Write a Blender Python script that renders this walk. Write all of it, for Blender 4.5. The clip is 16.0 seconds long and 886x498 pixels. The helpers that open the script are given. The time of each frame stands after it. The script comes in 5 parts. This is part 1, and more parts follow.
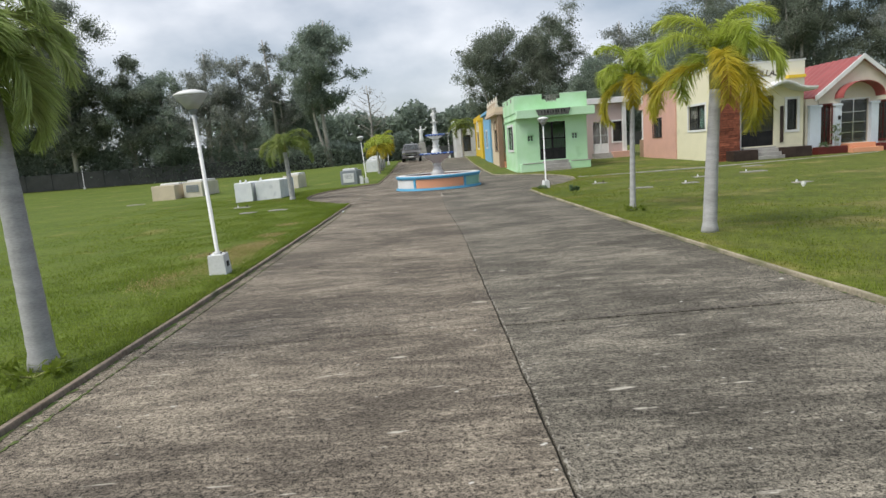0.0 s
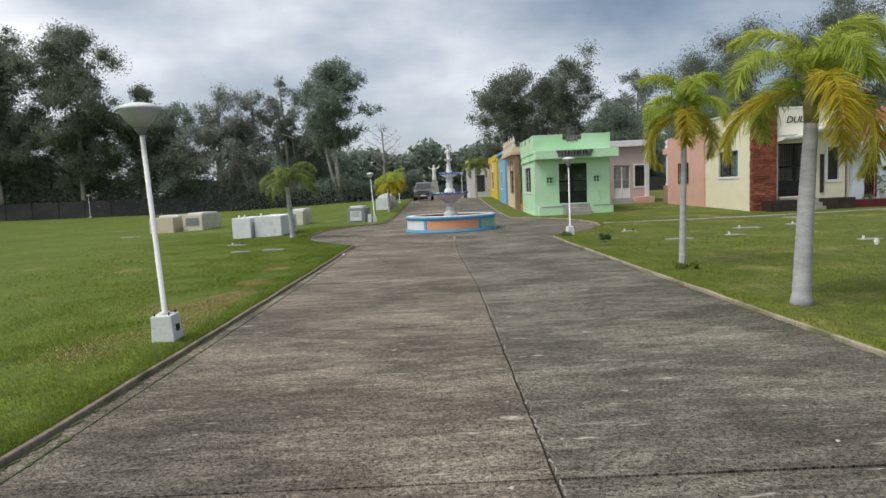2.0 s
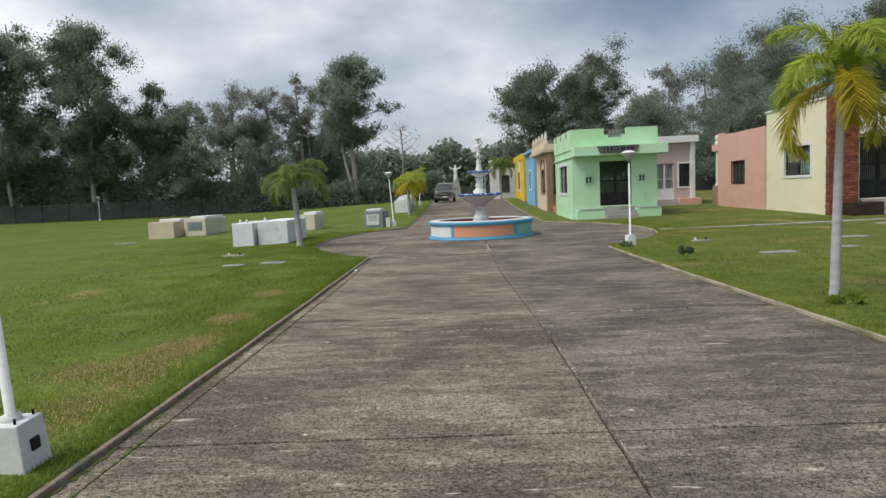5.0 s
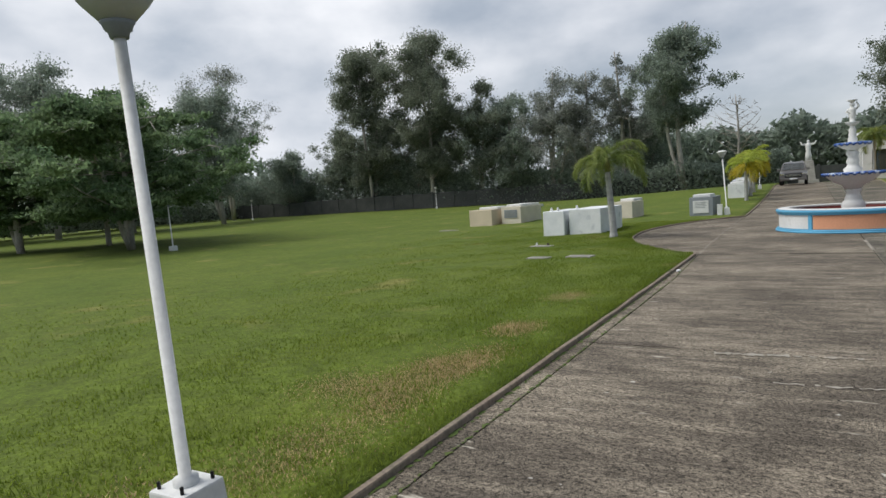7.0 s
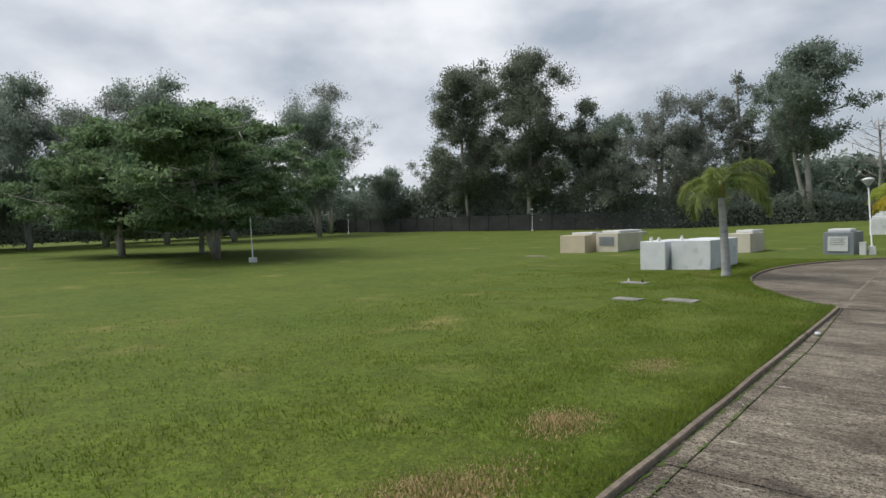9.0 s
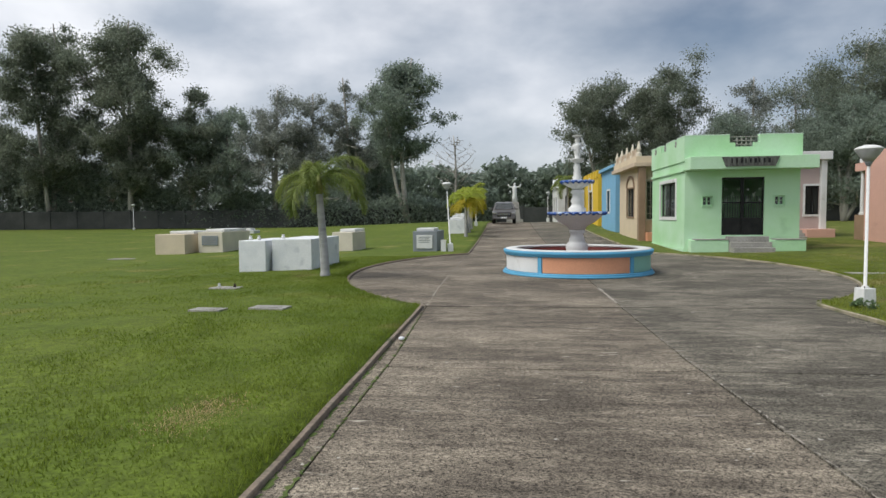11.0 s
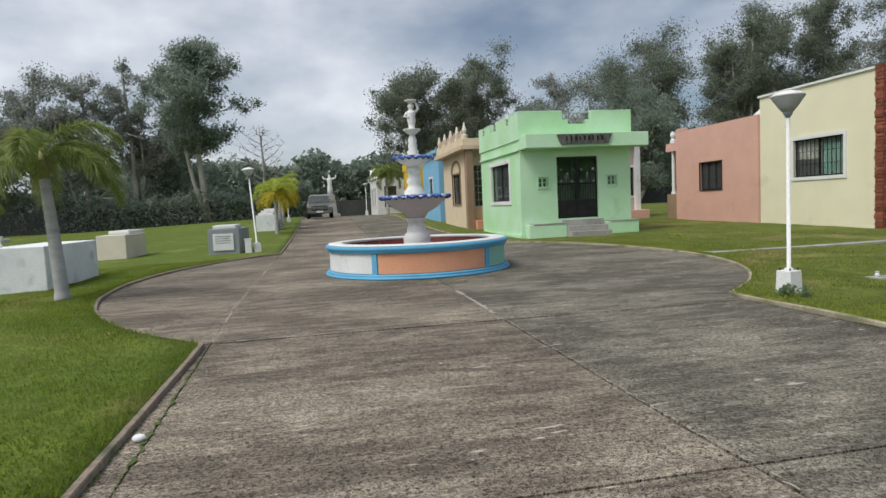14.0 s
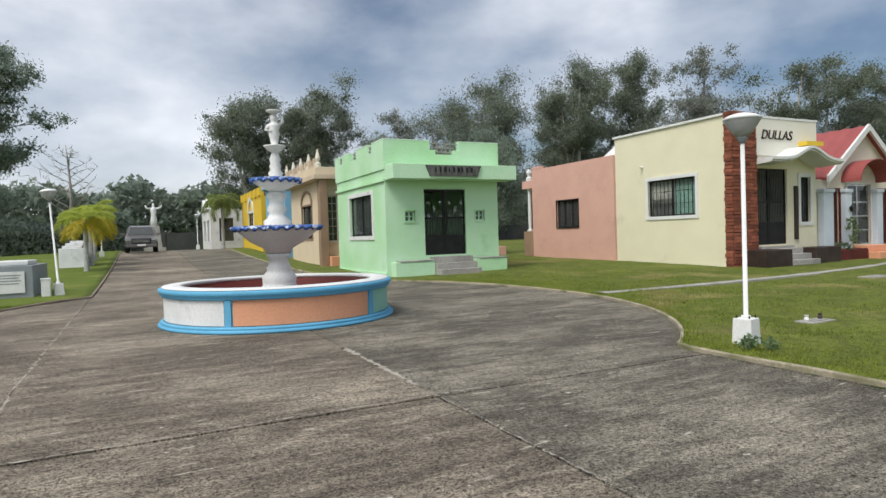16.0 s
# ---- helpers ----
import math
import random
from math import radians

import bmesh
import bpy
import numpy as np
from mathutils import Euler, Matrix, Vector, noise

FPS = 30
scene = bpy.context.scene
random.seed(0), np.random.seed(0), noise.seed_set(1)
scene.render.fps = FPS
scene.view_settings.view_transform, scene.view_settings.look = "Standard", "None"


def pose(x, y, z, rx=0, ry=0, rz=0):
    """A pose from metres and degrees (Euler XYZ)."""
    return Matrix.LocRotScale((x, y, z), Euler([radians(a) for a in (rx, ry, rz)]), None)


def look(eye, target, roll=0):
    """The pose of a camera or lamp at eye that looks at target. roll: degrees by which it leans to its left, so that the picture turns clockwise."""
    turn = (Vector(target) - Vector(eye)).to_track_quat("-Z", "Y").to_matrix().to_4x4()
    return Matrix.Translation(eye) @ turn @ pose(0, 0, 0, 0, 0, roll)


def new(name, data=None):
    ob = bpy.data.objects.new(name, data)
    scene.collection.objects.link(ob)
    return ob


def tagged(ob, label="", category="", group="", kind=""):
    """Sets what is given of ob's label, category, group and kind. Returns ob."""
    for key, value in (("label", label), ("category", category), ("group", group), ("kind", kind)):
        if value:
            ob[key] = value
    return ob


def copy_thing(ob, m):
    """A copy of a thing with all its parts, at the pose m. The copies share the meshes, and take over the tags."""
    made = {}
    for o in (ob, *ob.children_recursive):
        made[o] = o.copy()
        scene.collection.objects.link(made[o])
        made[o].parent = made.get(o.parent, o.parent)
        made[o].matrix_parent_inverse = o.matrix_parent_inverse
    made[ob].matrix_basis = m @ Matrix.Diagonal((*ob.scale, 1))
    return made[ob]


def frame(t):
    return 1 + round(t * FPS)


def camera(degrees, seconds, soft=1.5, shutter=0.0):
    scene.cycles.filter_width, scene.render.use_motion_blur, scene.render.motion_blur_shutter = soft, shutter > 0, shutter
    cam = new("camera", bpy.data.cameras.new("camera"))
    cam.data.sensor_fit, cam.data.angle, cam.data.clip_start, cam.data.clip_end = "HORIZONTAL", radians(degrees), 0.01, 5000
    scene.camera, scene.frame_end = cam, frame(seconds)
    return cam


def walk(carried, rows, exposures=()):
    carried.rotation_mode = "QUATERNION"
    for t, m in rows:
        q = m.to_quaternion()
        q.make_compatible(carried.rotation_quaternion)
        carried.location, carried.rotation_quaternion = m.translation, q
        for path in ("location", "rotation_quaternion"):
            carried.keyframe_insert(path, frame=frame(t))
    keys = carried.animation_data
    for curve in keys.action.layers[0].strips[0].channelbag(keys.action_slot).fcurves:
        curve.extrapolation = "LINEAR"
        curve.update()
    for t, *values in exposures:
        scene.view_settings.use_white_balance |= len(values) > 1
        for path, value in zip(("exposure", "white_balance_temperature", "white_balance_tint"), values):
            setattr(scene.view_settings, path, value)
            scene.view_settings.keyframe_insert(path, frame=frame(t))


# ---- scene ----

# camera and its walk
cam = camera(71.3, 16.0, soft=1.5)
PATH = [
    (0, (-0.561, -0.683, 1.68), (-0.538, 1.292, 1.367), -4.3),
    (0.5, (-0.542, -0.153, 1.695), (-0.508, 1.824, 1.397), -4.0),
    (1, (-0.505, 0.4, 1.702), (-0.496, 2.387, 1.472), -3.4),
    (1.5, (-0.576, 0.966, 1.703), (-0.587, 2.956, 1.504), -2.8),
    (2, (-0.58, 1.509, 1.689), (-0.581, 3.5, 1.502), -2.5),
    (2.5, (-0.649, 2.057, 1.675), (-0.656, 4.047, 1.476), -2.4),
    (3, (-0.706, 2.667, 1.656), (-0.706, 4.658, 1.476), -2.5),
    (3.5, (-0.763, 3.24, 1.644), (-0.804, 5.231, 1.458), -2.4),
    (3.7, (-0.791, 3.478, 1.661), (-0.828, 5.469, 1.478), -2.3),
    (6, (-1.064, 5.922, 1.708), (-1.225, 7.908, 1.533), -3.9),
    (6.5, (-1.126, 6.395, 1.694), (-1.846, 8.255, 1.542), -4.7),
    (7, (-1.299, 6.876, 1.669), (-2.319, 8.588, 1.503), -3.8),
    (7.5, (-1.354, 7.378, 1.743), (-2.631, 8.907, 1.566), -4.7),
    (8, (-1.599, 7.902, 1.74), (-2.976, 9.345, 1.586), -3.4),
    (8.5, (-1.732, 8.461, 1.702), (-3.128, 9.888, 1.586), -2.9),
    (9, (-1.932, 9.235, 1.664), (-3.214, 10.767, 1.577), -1.4),
    (9.5, (-1.991, 9.855, 1.641), (-2.986, 11.587, 1.543), -0.9),
    (10, (-2.056, 10.253, 1.651), (-2.916, 12.056, 1.545), -0.6),
    (10.2, (-2.065, 10.399, 1.65), (-2.729, 12.284, 1.569), -0.0),
    (12.3, (-2.207, 13.074, 1.379), (-2.14, 15.068, 1.236), -0.9),
    (12.5, (-2.236, 13.314, 1.375), (-2.068, 15.302, 1.226), -0.8),
    (13, (-2.185, 13.826, 1.378), (-1.795, 15.784, 1.257), -2.3),
    (13.5, (-2.209, 14.31, 1.377), (-1.824, 16.269, 1.253), -2.3),
    (14, (-2.216, 14.838, 1.373), (-1.834, 16.796, 1.233), -2.6),
    (14.5, (-2.259, 15.4, 1.359), (-1.882, 17.358, 1.216), -2.6),
    (15, (-2.32, 15.973, 1.342), (-1.709, 17.875, 1.244), -1.9),
    (15.5, (-2.327, 16.513, 1.346), (-1.604, 18.377, 1.292), -1.4),
    (16, (-2.396, 17.028, 1.374), (-1.514, 18.822, 1.329), -1.8),
]
walk(cam, [(t, look(eye, target, roll)) for t, eye, target, roll in PATH],
     exposures=[(0.0, 0.7), (1.5, 0.56), (3.5, 0.5), (6.0, 0.46), (7.0, 0.4), (9.0, 0.35), (10.2, 0.4), (12.5, 0.58), (14.0, 0.5), (15.0, 0.51), (15.5, 0.55), (16.0, 0.67)])

# world: a bright overcast sky with broken cloud
SUN_EL, SUN_AZ = radians(55), radians(242)
world = bpy.data.worlds.new("world")
scene.world = world
world.use_nodes = True
wn, wl = world.node_tree.nodes, world.node_tree.links
bg = wn["Background"]
sky = wn.new("ShaderNodeTexSky")
sky.sky_type, sky.sun_disc = "NISHITA", False
sky.sun_elevation, sky.sun_rotation = SUN_EL, SUN_AZ
sky.air_density, sky.dust_density, sky.ozone_density = 1.0, 1.5, 1.0
coord = wn.new("ShaderNodeTexCoord")
place = wn.new("ShaderNodeMapping")
place.inputs["Scale"].default_value = (1.0, 1.0, 1.9)
place.inputs["Location"].default_value = (0.35, 0.2, 0.0)
cloud = wn.new("ShaderNodeTexNoise")
cloud.inputs["Scale"].default_value, cloud.inputs["Detail"].default_value = 2.1, 6.0
cloud.inputs["Roughness"].default_value = 0.5
ramp = wn.new("ShaderNodeValToRGB")
ramp.color_ramp.elements[0].position, ramp.color_ramp.elements[1].position = 0.26, 0.62
cloud2 = wn.new("ShaderNodeTexNoise")
cloud2.inputs["Scale"].default_value, cloud2.inputs["Detail"].default_value = 3.6, 7.0
ramp2 = wn.new("ShaderNodeValToRGB")
ramp2.color_ramp.elements[0].position, ramp2.color_ramp.elements[1].position = 0.34, 0.66
ramp2.color_ramp.elements[0].color = (4.9, 5.5, 6.4, 1)
ramp2.color_ramp.elements[1].color = (9.6, 9.8, 10.3, 1)
mixsky = wn.new("ShaderNodeMix")
mixsky.data_type = "RGBA"
wl.new(coord.outputs["Generated"], place.inputs["Vector"])
wl.new(place.outputs["Vector"], cloud.inputs["Vector"])
wl.new(place.outputs["Vector"], cloud2.inputs["Vector"])
split = wn.new("ShaderNodeSeparateXYZ")
lean = wn.new("ShaderNodeMath")
lean.operation, lean.inputs[1].default_value = "MULTIPLY_ADD", -0.17
wl.new(coord.outputs["Generated"], split.inputs["Vector"])
wl.new(split.outputs["X"], lean.inputs[0])
wl.new(cloud.outputs["Fac"], lean.inputs[2])
wl.new(lean.outputs["Value"], ramp.inputs["Fac"])
wl.new(cloud2.outputs["Fac"], ramp2.inputs["Fac"])
wl.new(ramp.outputs["Color"], mixsky.inputs["Factor"])
thin = wn.new("ShaderNodeMix")
thin.data_type, thin.blend_type = "RGBA", "MULTIPLY"
thin.inputs["Factor"].default_value = 1.0
thin.inputs["B"].default_value = (0.74, 0.75, 0.755, 1)
wl.new(sky.outputs["Color"], thin.inputs["A"])
wl.new(thin.outputs["Result"], mixsky.inputs["A"])
wl.new(ramp2.outputs["Color"], mixsky.inputs["B"])
wl.new(mixsky.outputs["Result"], bg.inputs["Color"])
bg.inputs["Strength"].default_value = 0.075
sun = new("sun", bpy.data.lights.new("sun", "SUN"))
sun.data.energy, sun.data.angle, sun.data.color = 2.0, radians(30), (1.0, 0.96, 0.9)
sx, sy = math.sin(SUN_AZ), math.cos(SUN_AZ)
sun.matrix_world = look((0, 0, 50), (-sx * math.cos(SUN_EL), -sy * math.cos(SUN_EL), 50 - math.sin(SUN_EL)))


# ground profile along the road: a shallow sag
def g0(y):
    return 2.8e-4 * (min(y, 60.0) - 17.0) ** 2 if y > -40 else 2.8e-4 * 57.0 ** 2


def g(y):
    """The road itself climbs more beyond the fountain."""
    return g0(y) + 5.5e-4 * max(min(y, 60.0) - 35.0, 0.0) ** 2


def gz(x, y):
    """The lawn's height."""
    rise = min(max((y - 26.0) / 8.0, 0.0), 1.0) * min(max((abs(x) - 6.0) / 5.0, 0.0), 1.0)
    dip = 0.014 * min(max(-x - 6.0, 0.0), 14.0)
    near = min(max((26.0 - abs(x)) / 16.0, 0.0), 1.0)
    return g0(y) + (g(y) - g0(y)) * near + 0.052 + (0.07 * rise if x > 0 else -dip)


ROUND_B, ROUND_Y = 7.9, 28.1


def edges(y, side=-1):
    """Distance of the paving's edge from x = 0 at y: a road that narrows a little and swells round the fountain."""
    y = np.asarray(y, float)
    q = 1.0 - ((y - ROUND_Y) / np.where((y < ROUND_Y) & (side > 0), 6.95, ROUND_B)) ** 2
    straight = 3.5 - 0.02 * np.clip(y, -5.0, 21.0) if side > 0 else np.full_like(y, 3.515)
    return np.maximum(straight, (5.95 if side > 0 else 6.15) * np.sqrt(np.maximum(q, 0.0)))


def edge(y, side=-1):
    return float(edges(y, side))


def drift(y):
    """How far the slab joints wander to -x along the road."""
    return -0.17 * min(max((y - 12.0) / 6.0, 0.0), 1.0)


# materials
def mat(name, c1, c2, scale=2.0, fine=40.0, rough=0.8, bump=0.15, metal=0.0, stretch=(1, 1, 1), fine_amount=0.35,
        stain=None, stain_scale=1.2, stain_at=0.58, island=0.0, contrast=(0.35, 0.68), trans=0.0, piece=0.0, mid=None):
    m = bpy.data.materials.new(name)
    m.use_nodes = True
    n, l = m.node_tree.nodes, m.node_tree.links
    p = n["Principled BSDF"]
    geo = n.new("ShaderNodeNewGeometry")
    mp = n.new("ShaderNodeMapping")
    mp.inputs["Scale"].default_value = stretch
    l.new(geo.outputs["Position"], mp.inputs["Vector"])

    def noise_of(s, detail):
        t = n.new("ShaderNodeTexNoise")
        t.inputs["Scale"].default_value, t.inputs["Detail"].default_value = s, detail
        l.new(mp.outputs["Vector"], t.inputs["Vector"])
        return t.outputs["Fac"]

    def ramp_of(v, a, b):
        r = n.new("ShaderNodeMapRange")
        r.inputs["From Min"].default_value, r.inputs["From Max"].default_value = a, b
        l.new(v, r.inputs["Value"])
        return r.outputs["Result"]

    def mix(kind, f, a, b):
        x = n.new("ShaderNodeMix")
        x.data_type, x.blend_type = "RGBA", kind
        for sock, v in (("Factor", f), ("A", a), ("B", b)):
            if isinstance(v, (int, float)):
                x.inputs[sock].default_value = v
            elif isinstance(v, tuple):
                x.inputs[sock].default_value = (*v, 1)
            else:
                l.new(v, x.inputs[sock])
        return x.outputs["Result"]

    big = ramp_of(noise_of(scale, 6), *contrast)
    small = noise_of(fine, 4)
    col = mix("MIX", big, c1, c2)
    col = mix("MULTIPLY", fine_amount, col, ramp_of(small, 0.3, 0.62))
    if stain:
        col = mix("MIX", ramp_of(noise_of(stain_scale, 7), stain_at, stain_at + 0.14), col, stain)
    if mid:
        col = mix("MULTIPLY", mid[1], col, ramp_of(noise_of(mid[0], 8), 0.38, 0.58))
        col = mix("MULTIPLY", mid[3], col, ramp_of(noise_of(mid[2], 3), 0.40, 0.60))
    if island or piece:
        src = geo.outputs["Random Per Island"]
        if piece:
            info = n.new("ShaderNodeObjectInfo")
            src = info.outputs["Random"]
        hv = n.new("ShaderNodeHueSaturation")
        amount = island or piece
        r = n.new("ShaderNodeMapRange")
        r.inputs["To Min"].default_value, r.inputs["To Max"].default_value = 1 - amount, 1 + amount
        l.new(src, r.inputs["Value"])
        l.new(r.outputs["Result"], hv.inputs["Value"])
        l.new(col, hv.inputs["Color"])
        col = hv.outputs["Color"]
    l.new(col, p.inputs["Base Color"])
    p.inputs["Roughness"].default_value, p.inputs["Metallic"].default_value = rough, metal
    p.inputs["Specular IOR Level"].default_value = 0.3
    if trans:
        tr = n.new("ShaderNodeBsdfTranslucent")
        l.new(col, tr.inputs["Color"])
        add = n.new("ShaderNodeMixShader")
        add.inputs[0].default_value = trans
        l.new(p.outputs[0], add.inputs[1])
        l.new(tr.outputs[0], add.inputs[2])
        l.new(add.outputs[0], n["Material Output"].inputs["Surface"])
    if bump:
        b = n.new("ShaderNodeBump")
        b.inputs["Strength"].default_value, b.inputs["Distance"].default_value = bump, 0.02
        l.new(small, b.inputs["Height"])
        l.new(b.outputs["Normal"], p.inputs["Normal"])
    return m


def paint(name, c, dirt=0.8, rough=0.65):
    d = tuple(v * dirt for v in c)
    return mat(name, c, d, 1.3, 30, rough, 0.03, fine_amount=0.1, stain=tuple(v * 0.72 for v in c), stain_scale=0.9, stain_at=0.66)


M_LAWN = mat("lawn", (0.120, 0.178, 0.018), (0.162, 0.215, 0.026), 0.35, 30, 0.95, 0.6, fine_amount=0.45, mid=(2.2, 0.16, 9.0, 0.25),
             stain=(0.235, 0.23, 0.06), stain_scale=0.5, stain_at=0.6)
M_LAWN2 = mat("drier_lawn", (0.13, 0.172, 0.02), (0.18, 0.212, 0.033), 0.4, 30, 0.95, 0.6, fine_amount=0.5, mid=(2.2, 0.25, 9.0, 0.3),
             stain=(0.24, 0.22, 0.07), stain_scale=0.5, stain_at=0.54)
M_BLADE2 = mat("olive_grass_blade", (0.175, 0.235, 0.027), (0.245, 0.285, 0.04), 0.7, 30, 0.7, 0, fine_amount=0.1, island=0.22, trans=0.55,
              stain=(0.24, 0.21, 0.07), stain_scale=0.5, stain_at=0.56)
M_BLADE = mat("grass_blade", (0.152, 0.215, 0.024), (0.20, 0.258, 0.036), 0.7, 30, 0.7, 0, fine_amount=0.1, island=0.22, trans=0.55,
              stain=(0.20, 0.17, 0.06), stain_scale=0.5, stain_at=0.62)
M_DRY = mat("dry_grass", (0.60, 0.45, 0.25), (0.50, 0.41, 0.20), 3, 40, 0.9, 0, fine_amount=0.3, island=0.3, trans=0.2)


def road_mat(name, dark, mid, pale, shift):
    """Worn concrete: mould blotches, washed pale areas, exposed grit, brushed lines across and scuffs."""
    m = bpy.data.materials.new(name)
    m.use_nodes = True
    n, l = m.node_tree.nodes, m.node_tree.links
    p = n["Principled BSDF"]
    geo = n.new("ShaderNodeNewGeometry")

    def field(sx_, sy_, detail, rough, off=0.0, turn=0.0, warp=0.0):
        mp = n.new("ShaderNodeMapping")
        mp.inputs["Scale"].default_value = (sx_, sy_, 1.0)
        mp.inputs["Location"].default_value = (off, off * 1.7, 0.0)
        mp.inputs["Rotation"].default_value = (0.3 * turn, 0.0, turn)
        l.new(geo.outputs["Position"], mp.inputs["Vector"])
        t = n.new("ShaderNodeTexNoise")
        t.inputs["Distortion"].default_value = warp
        t.inputs["Scale"].default_value, t.inputs["Detail"].default_value, t.inputs["Roughness"].default_value = 1.0, detail, rough
        l.new(mp.outputs["Vector"], t.inputs["Vector"])
        return t.outputs["Fac"]

    def span(v, a, b, c=0.0, d=1.0):
        r = n.new("ShaderNodeMapRange")
        for key, val in (("From Min", a), ("From Max", b), ("To Min", c), ("To Max", d)):
            r.inputs[key].default_value = val
        l.new(v, r.inputs["Value"])
        return r.outputs["Result"]

    def math2(op, a, b):
        x = n.new("ShaderNodeMath")
        x.operation = op
        for k, v in enumerate((a, b)):
            if isinstance(v, (int, float)):
                x.inputs[k].default_value = v
            else:
                l.new(v, x.inputs[k])
        return x.outputs["Value"]

    def mix(kind, f, a, b):
        x = n.new("ShaderNodeMix")
        x.data_type, x.blend_type = "RGBA", kind
        for sock, v in (("Factor", f), ("A", a), ("B", b)):
            if isinstance(v, (int, float)):
                x.inputs[sock].default_value = v
            elif isinstance(v, tuple):
                x.inputs[sock].default_value = (*v, 1)
            else:
                l.new(v, x.inputs[sock])
        return x.outputs["Result"]

    broad = field(0.45, 0.7, 5, 0.55)
    blotch = field(1.5, 5.2, 12, 0.76, 3.0, 0.0, 0.4)
    wash = math2("ADD", math2("MULTIPLY", broad, 0.42), math2("MULTIPLY", blotch, 0.58))
    wash = math2("ADD", wash, shift)
    col = mix("MIX", span(wash, 0.41, 0.51), dark, mid)
    col = mix("MIX", span(wash, 0.49, 0.62), col, pale)
    lines = field(2.2, 40.0, 4, 0.6, 7.0)
    col = mix("MULTIPLY", 0.45, col, span(lines, 0.34, 0.6, 0.35, 1.0))
    grit = field(40.0, 46.0, 6, 0.8, 1.0, 0.62, 0.8)
    fine = field(120.0, 140.0, 3, 0.7, 5.0, 1.1)
    level = math2("ADD", math2("MULTIPLY", grit, 0.65), math2("MULTIPLY", fine, 0.35))
    col = mix("MULTIPLY", 1.0, col, span(level, 0.42, 0.58, 0.0, 2.05))
    scuff = field(2.6, 12.0, 7, 0.62, 9.0)
    col = mix("MIX", math2("MULTIPLY", span(scuff, 0.635, 0.70), 0.75), col, (0.60, 0.56, 0.47))
    spots = field(9.0, 14.0, 2, 0.5, 11.0)
    col = mix("MIX", math2("MULTIPLY", span(spots, 0.735, 0.76), 0.8), col, (0.62, 0.60, 0.54))
    l.new(col, p.inputs["Base Color"])
    p.inputs["Roughness"].default_value = 0.9
    p.inputs["Specular IOR Level"].default_value = 0.25
    b = n.new("ShaderNodeBump")
    b.inputs["Strength"].default_value, b.inputs["Distance"].default_value = 0.6, 0.006
    l.new(level, b.inputs["Height"])
    l.new(b.outputs["Normal"], p.inputs["Normal"])
    return m


M_ROAD = road_mat("road_concrete", (0.097, 0.082, 0.064), (0.168, 0.143, 0.111), (0.305, 0.264, 0.203), 0.0)
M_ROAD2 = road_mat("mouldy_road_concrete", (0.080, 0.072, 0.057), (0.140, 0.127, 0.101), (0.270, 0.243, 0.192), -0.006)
M_KERB2 = mat("pale_kerb_concrete", (0.42, 0.37, 0.27), (0.28, 0.25, 0.18), 2, 30, 0.9, 0.4, stain=(0.15, 0.15, 0.08), stain_scale=1.6, stain_at=0.5)
M_KERB = mat("kerb_concrete", (0.23, 0.18, 0.135), (0.36, 0.30, 0.235), 2, 30, 0.9, 0.4, stain=(0.10, 0.10, 0.06), stain_scale=2.0, stain_at=0.55)
M_JOINT = mat("joint_dirt", (0.04, 0.038, 0.032), (0.08, 0.075, 0.055), 3, 40, 0.95, 0.3)
M_CEMENT = mat("cement", (0.42, 0.41, 0.38), (0.30, 0.29, 0.27), 1.5, 30, 0.9, 0.2, stain=(0.2, 0.2, 0.17))
M_WHITE = mat("white_paint", (0.74, 0.75, 0.74), (0.66, 0.67, 0.66), 1.6, 30, 0.65, 0.05, fine_amount=0.12, stain=(0.48, 0.48, 0.45), stain_scale=2.6, stain_at=0.61)
M_TOMBW = mat("weathered_white", (0.80, 0.82, 0.84), (0.68, 0.71, 0.74), 2.2, 30, 0.8, 0.03, fine_amount=0.08, stain=(0.50, 0.53, 0.57), stain_scale=2.5, stain_at=0.6)
M_BEIGE = paint("beige_paint", (0.66, 0.57, 0.43), 0.85)
M_CREAM = paint("cream_paint", (0.72, 0.665, 0.55), 0.85)
M_GREYT = paint("grey_paint", (0.27, 0.30, 0.32), 0.8)
M_GREEN = mat("green_paint", (0.42, 0.70, 0.40), (0.52, 0.76, 0.53), 0.55, 30, 0.7, 0.04, fine_amount=0.08, contrast=(0.38, 0.60), stain=(0.34, 0.56, 0.33), stain_scale=0.9, stain_at=0.66)
M_EDGE = mat("chalky_pale_green", (0.70, 0.84, 0.72), (0.58, 0.78, 0.60), 3.0, 30, 0.8, 0.05, fine_amount=0.15)
M_SIGN = mat("weathered_sign_board", (0.17, 0.18, 0.165), (0.05, 0.05, 0.045), 2.0, 30, 0.85, 0.1, stretch=(7, 7, 1.2), fine_amount=0.3)
M_PINK = paint("pink_paint", (0.66, 0.395, 0.32), 0.92)
M_YELLOW = paint("cream_yellow_paint", (0.76, 0.72, 0.53), 0.95)
M_NAMEW = paint("cream_white_paint", (0.78, 0.76, 0.66), 0.94)
M_PALEB = paint("pale_blue_white_paint", (0.62, 0.69, 0.75), 0.9)
M_TANL = paint("light_tan_trim", (0.62, 0.50, 0.37), 0.85)
M_TAN = paint("tan_paint", (0.70, 0.585, 0.42), 0.92)
M_BROWN = paint("brown_trim", (0.33, 0.225, 0.15), 0.8)
M_BLUEH = paint("sky_blue_paint", (0.22, 0.47, 0.68), 0.92)
